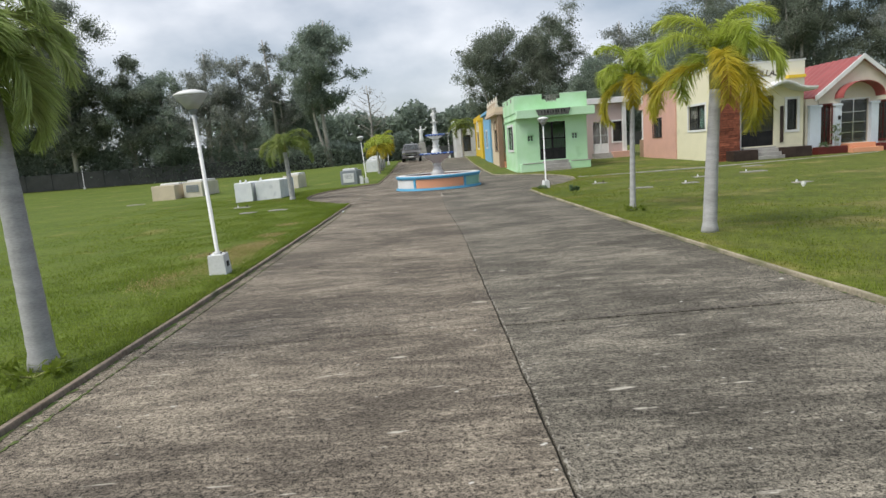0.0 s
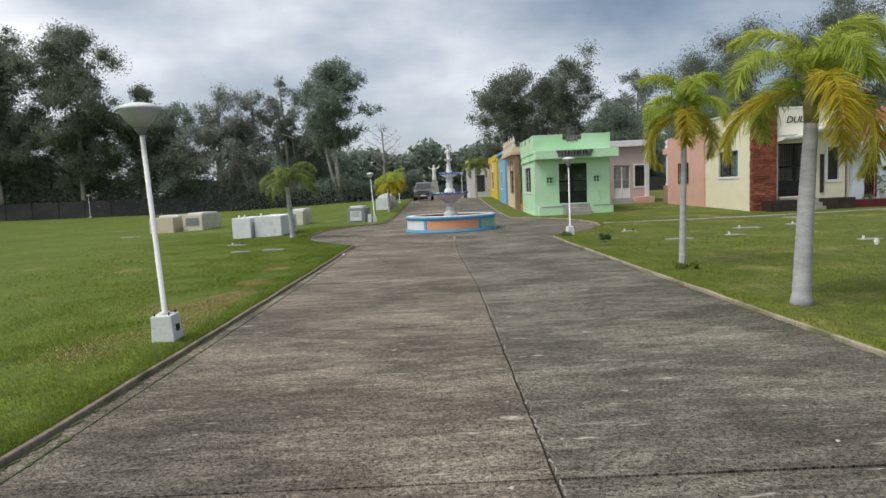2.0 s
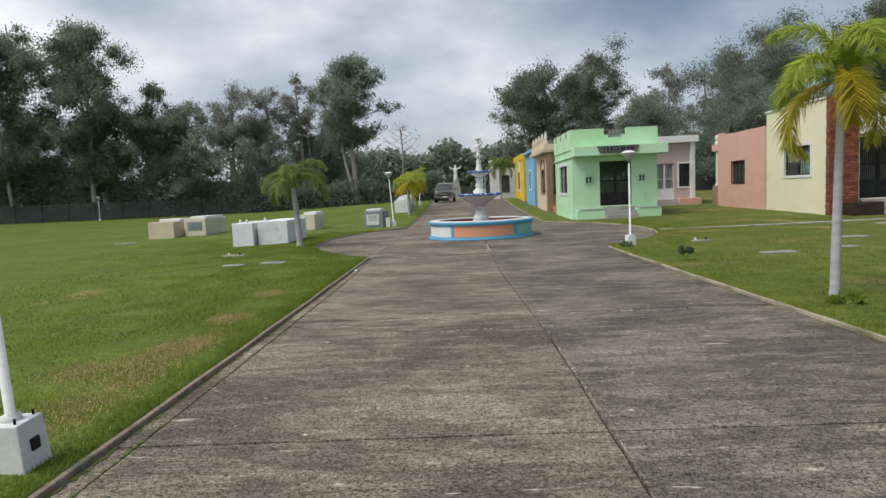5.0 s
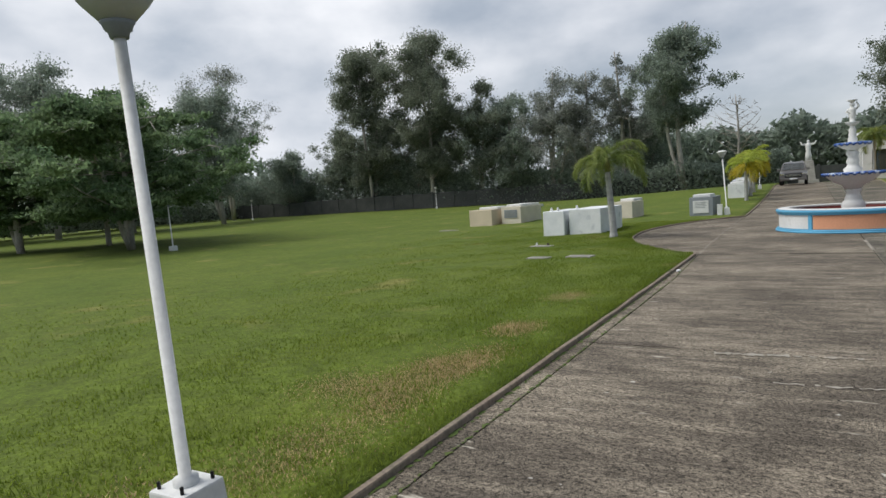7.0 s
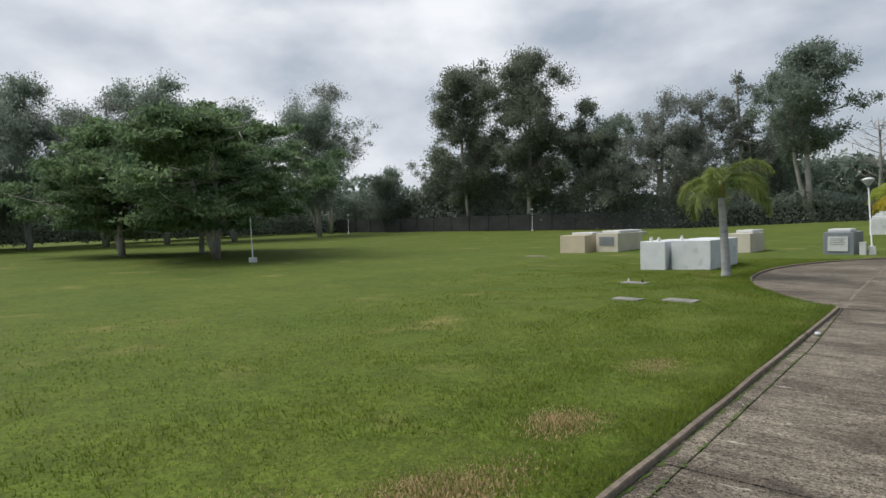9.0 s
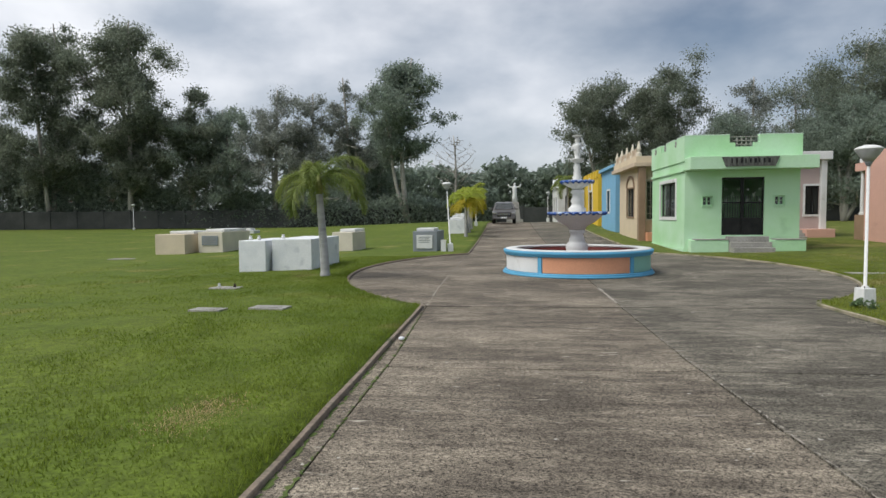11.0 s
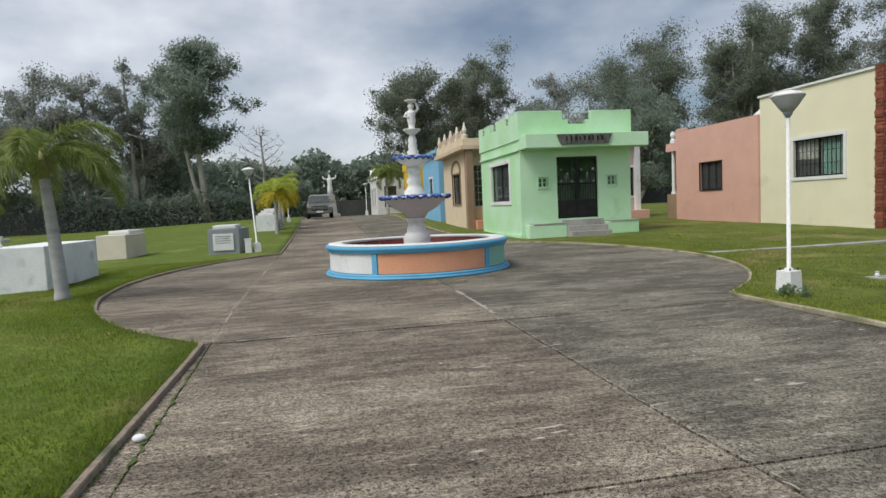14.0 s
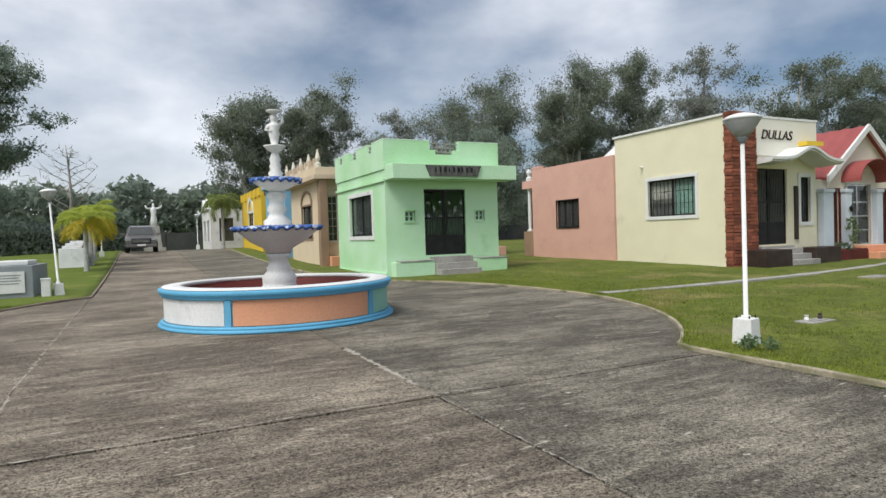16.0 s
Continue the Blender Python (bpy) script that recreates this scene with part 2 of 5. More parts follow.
M_GOLD = paint("bright_yellow_paint", (0.75, 0.52, 0.05), 0.92)
M_MAUVE = paint("pale_mauve_paint", (0.50, 0.405, 0.385), 0.9)
M_CORAL = paint("coral_paint", (0.72, 0.35, 0.205), 0.93)
M_MINT = paint("mint_paint", (0.26, 0.52, 0.42), 0.9)
M_BLUE = paint("blue_trim", (0.12, 0.40, 0.62), 0.85)
M_NAVY = mat("deep_blue_rim", (0.05, 0.12, 0.38), (0.62, 0.70, 0.80), 9.0, 40, 0.6, 0.1, fine_amount=0.2, contrast=(0.52, 0.66))
M_MAROON = paint("maroon_basin", (0.13, 0.025, 0.02), 0.7)
M_REDROOF = paint("red_roof", (0.33, 0.085, 0.08), 0.85, 0.5)
M_BRICK = mat("red_ledge_brick", (0.30, 0.10, 0.058), (0.18, 0.06, 0.037), 6, 50, 0.85, 0.4, fine_amount=0.3, piece=0.35)
M_MORTAR = mat("dark_mortar", (0.06, 0.028, 0.02), (0.10, 0.05, 0.035), 8, 60, 0.95, 0.3)
M_DARKST = mat("dark_stone", (0.035, 0.022, 0.018), (0.06, 0.04, 0.033), 3, 50, 0.55, 0.1)
M_IRON = mat("dark_iron", (0.018, 0.018, 0.02), (0.03, 0.03, 0.03), 4, 60, 0.5, 0.05, metal=0.4)
M_BARS = mat("worn_grey_iron", (0.10, 0.11, 0.11), (0.16, 0.17, 0.17), 6, 60, 0.5, 0.05, metal=0.3)
M_MOSS = mat("joint_moss", (0.075, 0.12, 0.028), (0.12, 0.155, 0.045), 5, 60, 0.95, 0.5)
M_PALE = mat("pale_mortar", (0.44, 0.41, 0.35), (0.34, 0.31, 0.26), 5, 60, 0.95, 0.4)
M_TRUNK = mat("palm_trunk", (0.36, 0.36, 0.36), (0.48, 0.48, 0.48), 2.5, 30, 0.9, 0.3, stretch=(1, 1, 3.5), fine_amount=0.2, stain=(0.25, 0.25, 0.245), stain_scale=1.5, stain_at=0.6)
M_SHAFT = mat("crownshaft", (0.20, 0.26, 0.08), (0.28, 0.26, 0.09), 3, 30, 0.6, 0.1, stretch=(1, 1, 0.4))
M_FROND = mat("palm_frond", (0.374, 0.462, 0.072), (0.528, 0.583, 0.132), 1.5, 20, 0.5, 0, fine_amount=0.1, island=0.25, trans=0.5)
M_FRONDG = mat("dull_green_frond", (0.204, 0.276, 0.075), (0.3, 0.348, 0.105), 1.5, 20, 0.5, 0, fine_amount=0.1, island=0.25, trans=0.5)
M_FRONDP = mat("pale_green_frond", (0.34, 0.44, 0.15), (0.46, 0.53, 0.21), 1.5, 20, 0.5, 0, fine_amount=0.1, island=0.25, trans=0.5)
M_FRONDY = mat("yellowing_frond", (0.56, 0.45, 0.045), (0.48, 0.47, 0.07), 2, 20, 0.5, 0, fine_amount=0.1, island=0.2, trans=0.5)
M_BARK = mat("bark", (0.312, 0.294, 0.263), (0.5, 0.475, 0.431), 2, 25, 0.9, 0.4, stretch=(1, 1, 0.3))
# M_LEAF, M_LEAFD, M_LEAFG: haze put into the colour, paler and greyer than foliage
M_LEAF = mat("leaf", (0.185, 0.222, 0.165), (0.25, 0.28, 0.21), 0.4, 20, 0.5, 0, fine_amount=0.1, island=0.35, trans=0.6)
M_LEAFD = mat("haze_lifted_leaf", (0.237, 0.29, 0.238), (0.3, 0.358, 0.287), 0.4, 20, 0.5, 0, fine_amount=0.1, island=0.35, trans=0.6)
M_LEAFB = mat("broad_tree_leaf", (0.125, 0.20, 0.105), (0.205, 0.285, 0.14), 0.4, 20, 0.5, 0, fine_amount=0.1, island=0.4, trans=0.6)
M_LEAFG = mat("haze_greyed_leaf", (0.253, 0.278, 0.25), (0.322, 0.346, 0.306), 0.4, 20, 0.6, 0, fine_amount=0.1, island=0.35, trans=0.6)
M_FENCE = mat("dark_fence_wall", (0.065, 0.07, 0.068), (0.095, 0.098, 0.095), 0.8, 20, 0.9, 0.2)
M_CARP = mat("car_paint", (0.16, 0.152, 0.145), (0.19, 0.18, 0.172), 1, 30, 0.3, 0, metal=0.6, fine_amount=0.05)
M_RUBBER = mat("rubber", (0.015, 0.015, 0.015), (0.025, 0.025, 0.025), 5, 50, 0.8, 0.1)
M_CHROME = mat("chrome", (0.6, 0.6, 0.6), (0.5, 0.5, 0.5), 5, 50, 0.15, 0, metal=1.0, fine_amount=0.05)
M_STONE = mat("pale_marker_stone", (0.42, 0.41, 0.37), (0.30, 0.29, 0.26), 3, 40, 0.8, 0.2, stain=(0.24, 0.24, 0.2), stain_scale=3)


def glass(name, tint, rough=0.04, trans=0.7):
    m = mat(name, tint, tuple(v * 0.8 for v in tint), 2, 30, rough, 0, fine_amount=0.05)
    b = m.node_tree.nodes["Principled BSDF"]
    b.inputs["Transmission Weight"].default_value = trans
    b.inputs["Specular IOR Level"].default_value = 0.3
    return m


M_GLASS = glass("window_glass", (0.24, 0.27, 0.27), 0.05, 0.85)
M_LAMPG = mat("lamp_bowl_acrylic", (0.86, 0.87, 0.88), (0.80, 0.81, 0.82), 3, 30, 0.25, 0, fine_amount=0.03, trans=0.68)
M_CLEAR = glass("clear_window_glass", (0.62, 0.66, 0.66), 0.04, 0.92)


# building helpers
def mesh_of(name, bm):
    me = bpy.data.meshes.new(name)
    bmesh.ops.recalc_face_normals(bm, faces=bm.faces)
    bm.to_mesh(me)
    bm.free()
    return me


def part(name, bm, material, parent=None, label="", smooth=False):
    me = bm if isinstance(bm, bpy.types.Mesh) else mesh_of(name, bm)
    if not me.materials:
        me.materials.append(material)
    if smooth:
        me.polygons.foreach_set("use_smooth", [True] * len(me.polygons))
    ob = new(name, me)
    ob.parent = parent
    if label:
        ob["label"] = label
    return ob


def thing(name, label, category, x=0, y=0, z=0, rz=0, group="", kind=""):
    e = new(name)
    e.empty_display_size = 0.2
    e.matrix_basis = pose(x, y, z, 0, 0, rz)
    return tagged(e, label, category, group, kind)


def box(bm, x0, x1, y0, y1, z0, z1, bevel=0.0, taper=1.0):
    m = Matrix.Translation(((x0 + x1) / 2, (y0 + y1) / 2, (z0 + z1) / 2)) @ Matrix.Diagonal((x1 - x0, y1 - y0, z1 - z0, 1))
    r = bmesh.ops.create_cube(bm, size=1, matrix=m)["verts"]
    if taper != 1.0:
        cx, cy = (x0 + x1) / 2, (y0 + y1) / 2
        for v in r:
            if v.co.z > (z0 + z1) / 2:
                v.co.x, v.co.y = cx + (v.co.x - cx) * taper, cy + (v.co.y - cy) * taper
    if bevel:
        es = list({e for v in r for e in v.link_edges})
        bmesh.ops.bevel(bm, geom=es, offset=bevel, segments=2, affect="EDGES", profile=0.6)
    return bm


def boxed(*a, **k):
    return box(bmesh.new(), *a, **k)


def lathe(profile, n=32, bm=None, ox=0, oy=0, a0=0.0, a1=360.0, closed=False):
    """Turn (r, z) pairs about z."""
    bm = bm or bmesh.new()
    full = abs(a1 - a0) >= 359.9
    rings = []
    for k in range(n if full else n + 1):
        a = radians(a0 + (a1 - a0) * k / n)
        rings.append([bm.verts.new((ox + r * math.cos(a), oy + r * math.sin(a), z)) for r, z in profile])
    cnt = len(rings)
    for k in range(cnt if full else cnt - 1):
        p, q = rings[k], rings[(k + 1) % cnt]
        m = len(profile)
        for j in range(m if closed else m - 1):
            bm.faces.new((p[j], q[j], q[(j + 1) % m], p[(j + 1) % m]))
    if closed and not full:
        bm.faces.new(rings[0]), bm.faces.new(list(reversed(rings[-1])))
    bmesh.ops.remove_doubles(bm, verts=bm.verts, dist=1e-5)
    return bm


def tube(bm, pts, radii, n=8):
    rings = []
    for i, p in enumerate(pts):
        p = Vector(p)
        d = (Vector(pts[min(i + 1, len(pts) - 1)]) - Vector(pts[max(i - 1, 0)])).normalized()
        u = d.cross(Vector((0.31, 0.95, 0.05))).normalized()
        w = d.cross(u)
        rings.append([bm.verts.new(p + float(radii[i]) * (math.cos(2 * math.pi * k / n) * u + math.sin(2 * math.pi * k / n) * w)) for k in range(n)])
    for a, b in zip(rings, rings[1:]):
        for k in range(n):
            bm.faces.new((a[k], a[(k + 1) % n], b[(k + 1) % n], b[k]))
    bm.faces.new(list(reversed(rings[0]))), bm.faces.new(rings[-1])
    return bm


def wall(axis, at, thick, u0, u1, z0, z1, holes=()):
    """A wall along x (axis 'x', its outer face at y = at) or y, reaching by thick into the house, with through openings (u0, u1, z0, z1)."""
    us = sorted({u0, u1, *[v for h in holes for v in h[:2]]})
    zs = sorted({z0, z1, *[v for h in holes for v in h[2:]]})
    bm = bmesh.new()
    verts = {}

    def v(u, d, z):
        key = (round(u, 4), round(d, 4), round(z, 4))
        if key not in verts:
            verts[key] = bm.verts.new((u, at + d, z) if axis == "x" else (at + d, u, z))
        return verts[key]

    def filled(i, j):
        if not (0 <= i < len(us) - 1 and 0 <= j < len(zs) - 1):
            return False
        cu, cz = (us[i] + us[i + 1]) / 2, (zs[j] + zs[j + 1]) / 2
        return not any(h[0] < cu < h[1] and h[2] < cz < h[3] for h in holes)

    for i in range(len(us) - 1):
        for j in range(len(zs) - 1):
            if not filled(i, j):
                continue
            a, b, c, d = us[i], us[i + 1], zs[j], zs[j + 1]
            for t in (0, thick):
                bm.faces.new((v(a, t, c), v(b, t, c), v(b, t, d), v(a, t, d)))
            for di, dj, p, q in ((-1, 0, (a, c), (a, d)), (1, 0, (b, c), (b, d)), (0, -1, (a, c), (b, c)), (0, 1, (a, d), (b, d))):
                if not filled(i + di, j + dj):
                    bm.faces.new((v(p[0], 0, p[1]), v(q[0], 0, q[1]), v(q[0], thick, q[1]), v(p[0], thick, p[1])))
    return bm


def bar(bm, axis, at, u0, u1, z0, z1, d0, d1, bevel=0.0):
    """A box in a wall's own terms: along the wall, up, and outwards from at."""
    lo, hi = sorted((at + d0, at + d1))
    return box(bm, u0, u1, lo, hi, z0, z1, bevel) if axis == "x" else box(bm, lo, hi, u0, u1, z0, z1, bevel)


def window(parent, axis, at, u0, u1, z0, z1, inward=1, trim=0.09, m_trim=None, m_frame=None, mullions=1, grille=0, cross=0, m_glass=None):
    """A window in an opening: surround, frame, panes, and a grille where there is one."""
    o = -inward
    ring = bmesh.new()
    t = trim
    for a, b, c, d in ((u0 - t, u0, z0 - t, z1 + t), (u1, u1 + t, z0 - t, z1 + t), (u0, u1, z0 - t, z0), (u0, u1, z1, z1 + t)):
        bar(ring, axis, at, a, b, c, d, -0.02 * o, 0.035 * o)
    w = part("window", ring, m_trim or M_WHITE, parent)
    f = bmesh.new()
    k = 0.045
    for a, b, c, d in ((u0, u0 + k, z0, z1), (u1 - k, u1, z0, z1), (u0 + k, u1 - k, z0, z0 + k), (u0 + k, u1 - k, z1 - k, z1)):
        bar(f, axis, at, a, b, c, d, -0.12 * o, -0.06 * o)
    step = (u1 - u0) / (mullions + 1)
    for i in range(mullions):
        c = u0 + step * (i + 1)
        bar(f, axis, at, c - 0.025, c + 0.025, z0 + k, z1 - k, -0.12 * o, -0.06 * o)
    part("frame", f, m_frame or M_IRON, w)
    for i in range(mullions + 1):
        p = part("pane", bar(bmesh.new(), axis, at, u0 + step * i + 0.025, u0 + step * (i + 1) - 0.025, z0 + k, z1 - k, -0.10 * o, -0.09 * o), m_glass or M_GLASS, w)
        p.visible_shadow = False
    if grille:
        gr = bmesh.new()
        for i in range(grille):
            c = u0 + (u1 - u0) * (i + 1) / (grille + 1)
            bar(gr, axis, at, c - 0.009, c + 0.009, z0, z1, -0.055 * o, -0.037 * o)
        for j in range(cross):
            c = z0 + (z1 - z0) * (j + 1) / (cross + 1)
            bar(gr, axis, at, u0, u1, c - 0.009, c + 0.009, -0.052 * o, -0.04 * o)
        part("grille", gr, m_frame or M_IRON, w)
    return w


def letters(text, size, m, material, parent, name="lettering", extrude=0.012, label=""):
    cu = bpy.data.curves.new(name, "FONT")
    cu.body, cu.size, cu.extrude, cu.align_x, cu.shear = text, size, extrude, "CENTER", 0.25
    tmp = bpy.data.objects.new(name, cu)
    scene.collection.objects.link(tmp)
    bpy.context.view_layer.update()
    me = bpy.data.meshes.new_from_object(tmp.evaluated_get(bpy.context.evaluated_depsgraph_get()))
    bpy.data.objects.remove(tmp)
    me.materials.clear()
    ob = part(name, me, material, parent, label)
    ob.matrix_basis = m
    return ob


def cards(name, verts, faces, material, parent=None, label=""):
    """A mesh straight from arrays: verts (n, 3) and faces (m, k)."""
    me = bpy.data.meshes.new(name)
    k = faces.shape[1]
    me.vertices.add(len(verts)), me.loops.add(faces.size), me.polygons.add(len(faces))
    me.vertices.foreach_set("co", np.ascontiguousarray(verts, np.float32).ravel())
    me.loops.foreach_set("vertex_index", np.ascontiguousarray(faces, np.int32).ravel())
    me.polygons.foreach_set("loop_start", np.arange(0, faces.size, k, dtype=np.int32))
    me.update(calc_edges=True)
    return part(name, me, material, parent, label)


# ground: one sheet to the horizon, sunk under the paving
YS = sorted({*np.arange(-30, 20, 1.0), *np.arange(20, 37, 0.25), *np.arange(37, 70, 1.5), -900.0, -400.0, -150.0, -60.0, 72.0, 80.0, 100.0, 140.0, 250.0, 600.0, 1500.0})
OFFS = (0.0, 0.3, 1.0, 2.0, 3.5, 5.5, 8, 11, 15, 20, 27, 36, 50, 75, 120, 220, 500, 1500)


def bumpy(x, y):
    return 0.035 * noise.noise(Vector((x * 0.35, y * 0.35, 0))) + 0.02 * noise.noise(Vector((x * 1.1, y * 1.1, 4)))


bm = bmesh.new()
rows = []
for y in YS:
    row = []
    for s in (-1, 1):
        e = edge(y, s) + 0.018
        side = [bm.verts.new((s * (e + o), y, gz(s * (e + o), y) + (bumpy(s * (e + o), y) if 0.2 < o < 60 else 0))) for o in OFFS]
        side.insert(0, bm.verts.new((s * (e - 0.01), y, g(y) - 0.1)))
        row.append(side)
    rows.append(list(reversed(row[0])) + row[1])
for a, b in zip(rows, rows[1:]):
    for k in range(len(a) - 1):
        bm.faces.new((a[k], a[k + 1], b[k + 1], b[k]))
for f in bm.faces:
    f.material_index = 1 if f.calc_center_median().x > 0 else 0
lawn_mesh = mesh_of("ground", bm)
lawn_mesh.materials.append(M_LAWN), lawn_mesh.materials.append(M_LAWN2)
tagged(part("ground", lawn_mesh, M_LAWN, smooth=True), "mown green lawn with worn yellowish patches", "lawn", kind="structure")

ROAD_Y0, ROAD_Y1 = -12.0, 68.0
PITCH, JOINT0 = 4.22, 4.86
road = tagged(new("road"), "weathered grey concrete road laid in jointed slabs", "road", kind="structure")
bm = bmesh.new()
rows = []
for y in np.arange(ROAD_Y0, ROAD_Y1 + 0.2, 0.25):
    rows.append([bm.verts.new((x, y, g(y) - 0.03)) for x in (-edge(y, -1), -3.0, 0, 3.0, edge(y, 1))])
for a, b in zip(rows, rows[1:]):
    for k in range(4):
        bm.faces.new((a[k], a[k + 1], b[k + 1], b[k]))
part("joint_bed", bm, M_JOINT, road, "dirt-filled joints between the slabs")


# kerbs: low concrete edging along both sides and round the fountain
def kerb(side, y0, y1, name):
    bm = bmesh.new()
    rings = []
    for y in np.arange(y0, y1 + 0.01, 0.2):
        e = edge(y, side)
        d = (edge(y + 0.05, side) - edge(y - 0.05, side)) / 0.1
        nx, ny = 1 / math.hypot(1, d), -d / math.hypot(1, d)
        wob = 0.012 * noise.noise(Vector((y * 0.9, side * 5, 0))) + 0.008 * noise.noise(Vector((y * 5.0, side * 3, 0)))
        wide = 1.0 + (0.5 if side > 0 else 0.25) * min(max((y - 20.0) / 3.0, 0.0), 1.0)
        ring = []
        for o, z in ((0.0, -0.1), (0.0, 0.036 + wob), (0.006, 0.046 + wob), (0.042, 0.049 + wob), (0.052, 0.04 + wob), (0.056, -0.1)):
            ring.append(bm.verts.new((side * (e + nx * (o * wide - 0.03)), y + ny * (o * wide - 0.03), g(y) + z)))
        rings.append(ring)
    for a, b in zip(rings, rings[1:]):
        for k in range(5):
            bm.faces.new((a[k], a[k + 1], b[k + 1], b[k]))
    bm.faces.new(rings[0]), bm.faces.new(rings[-1])
    return tagged(part(name, bm, M_KERB if side < 0 else M_KERB2), "low dark mossy concrete kerb along the lawn" if side < 0 else "low pale concrete kerb along the lawn", "kerb", kind="structure")


kerb(-1, ROAD_Y0, ROAD_Y1, "kerb_1")
kerb(1, ROAD_Y0, ROAD_Y1, "kerb_2")

# narrow concrete footpath across the lawn to the houses
bm = bmesh.new()
rows = []
for x in np.arange(6.05, 21, 0.3):
    y = 26.85 + 0.012 * (x - 9.0) ** 2
    h = 0.15 + 0.1 * noise.noise(Vector((x * 0.9, 0, 0)))
    rows.append([bm.verts.new((x, y + s * h, gz(x, y) + z)) for s, z in ((-1, -0.05), (-1, 0.018), (1, 0.018), (1, -0.05))])
for a, b in zip(rows, rows[1:]):
    for k in range(3):
        bm.faces.new((a[k], a[k + 1], b[k + 1], b[k]))
tagged(part("footpath", bm, M_STONE), "narrow pale concrete footpath across the lawn", "footpath", kind="structure")


# boundary wall, dark in the shade of the trees
def boundary(name, x0, y0, x1, y1):
    n = max(2, int(math.hypot(x1 - x0, y1 - y0) / 3.0))
    a = math.atan2(y1 - y0, x1 - x0)
    L = math.hypot(x1 - x0, y1 - y0)
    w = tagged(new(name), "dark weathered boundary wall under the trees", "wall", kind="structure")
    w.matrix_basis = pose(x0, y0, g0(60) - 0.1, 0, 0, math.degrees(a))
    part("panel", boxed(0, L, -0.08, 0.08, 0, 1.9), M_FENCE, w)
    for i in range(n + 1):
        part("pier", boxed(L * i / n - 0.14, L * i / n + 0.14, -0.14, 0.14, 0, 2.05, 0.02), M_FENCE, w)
    return w


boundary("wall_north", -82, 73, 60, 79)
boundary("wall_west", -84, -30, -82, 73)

# ---- mausoleum houses ----
def shell(h, m, x0, x1, y0, y1, z1, holes, z0=0.0, t=0.15, roof_m=None, roof_z=None):
    """Four walls, a floor and a flat roof; holes by side: s, n, w, e."""
    part("wall", wall("x", y0, t, x0, x1, z0, z1, holes.get("s", ())), m, h)
    part("wall", wall("x", y1, -t, x0, x1, z0, z1, holes.get("n", ())), m, h)
    part("wall", wall("y", x0, t, y0 + t, y1 - t, z0, z1, holes.get("w", ())), m, h)
    part("wall", wall("y", x1, -t, y0 + t, y1 - t, z0, z1, holes.get("e", ())), m, h)
    rz = roof_z or z1 - 0.45
    part("roof", boxed(x0 + t + 0.003, x1 - t - 0.003, y0 + t + 0.003, y1 - t - 0.003, rz, rz + 0.1), roof_m or M_CEMENT, h)
    part("floor_slab", boxed(x0 + t + 0.003, x1 - t - 0.003, y0 + t + 0.003, y1 - t - 0.003, 0.0, 0.55), M_CEMENT, h)


def gate(h, u0, u1, z0, z1, y, m=None, bars=7, mesh_top=True):
    """A pair of iron gate leaves in an opening that faces -y."""
    m = m or M_IRON
    mid = (u0 + u1) / 2
    for a, b in ((u0, mid - 0.005), (mid + 0.005, u1)):
        f = bmesh.new()
        for p, q, c, d in ((a, a + 0.05, z0, z1), (b - 0.05, b, z0, z1), (a + 0.05, b - 0.05, z0, z0 + 0.06), (a + 0.05, b - 0.05, z1 - 0.06, z1),
                           (a + 0.05, b - 0.05, z0 + (z1 - z0) * 0.55, z0 + (z1 - z0) * 0.55 + 0.05)):
            box(f, p, q, y, y + 0.04, c, d)
        leaf = part("gate_leaf", f, m, h, "black iron gate leaf")
        part("kick_panel", boxed(a + 0.05, b - 0.05, y + 0.014, y + 0.026, z0 + 0.06, z0 + (z1 - z0) * 0.3), m, leaf)
        for i in range(bars):
            c = a + 0.05 + (b - a - 0.1) * (i + 1) / (bars + 1)
            part("bar", boxed(c - 0.008, c + 0.008, y + 0.012, y + 0.028, z0 + (z1 - z0) * 0.3, (z0 + (z1 - z0) * 0.68 if mesh_top else z1 - 0.06)), M_BARS if m is M_IRON else m, leaf)
        if mesh_top:
            for i in range(6):
                c = a + (b - a) * ((i % 3) + 0.8) / 3.4
                s = lathe([(0.034, -0.012), (0.042, -0.012), (0.042, 0.006), (0.034, 0.006)], 12, closed=True)
                part("scroll", s, M_TOMBW, leaf, "worn iron scroll").matrix_basis = pose(c, y + 0.002, z0 + (z1 - z0) * (0.6 + 0.075 * (i % 2) + 0.12 * (i // 3)), 90, 0, 0)


def steps(h, u0, u1, y0, z1, n, m, tread=0.28):
    """Steps that climb in +y to z1, ending at y0."""
    for i in range(n):
        part("step", boxed(u0, u1, y0 - tread * (n - i), y0, z1 * i / n, z1 * (i + 1) / n, 0.012), m, h)


GZ = 0.12
# green house, with a stepped parapet and a porch
gh = thing("mausoleum", "mint green flat-roofed mausoleum with stepped parapet and iron gate", "mausoleum", 0, 0, GZ)
GX0, GX1, GY0, GY1, GH = 4.5, 8.55, 34.75, 40.1, 3.7
shell(gh, M_GREEN, GX0, GX1, GY0 + 0.25, GY1, 3.35, {"s": [(5.82, 7.32, 0.62, 2.74), (5.13, 5.48, 1.7, 2.06), (7.67, 8.02, 1.7, 2.06)],
      "w": [(36.2, 38.55, 1.3, 2.66)]}, roof_z=3.0)
window(gh, "y", GX0, 36.2, 38.55, 1.3, 2.66, 1, 0.13, mullions=1)
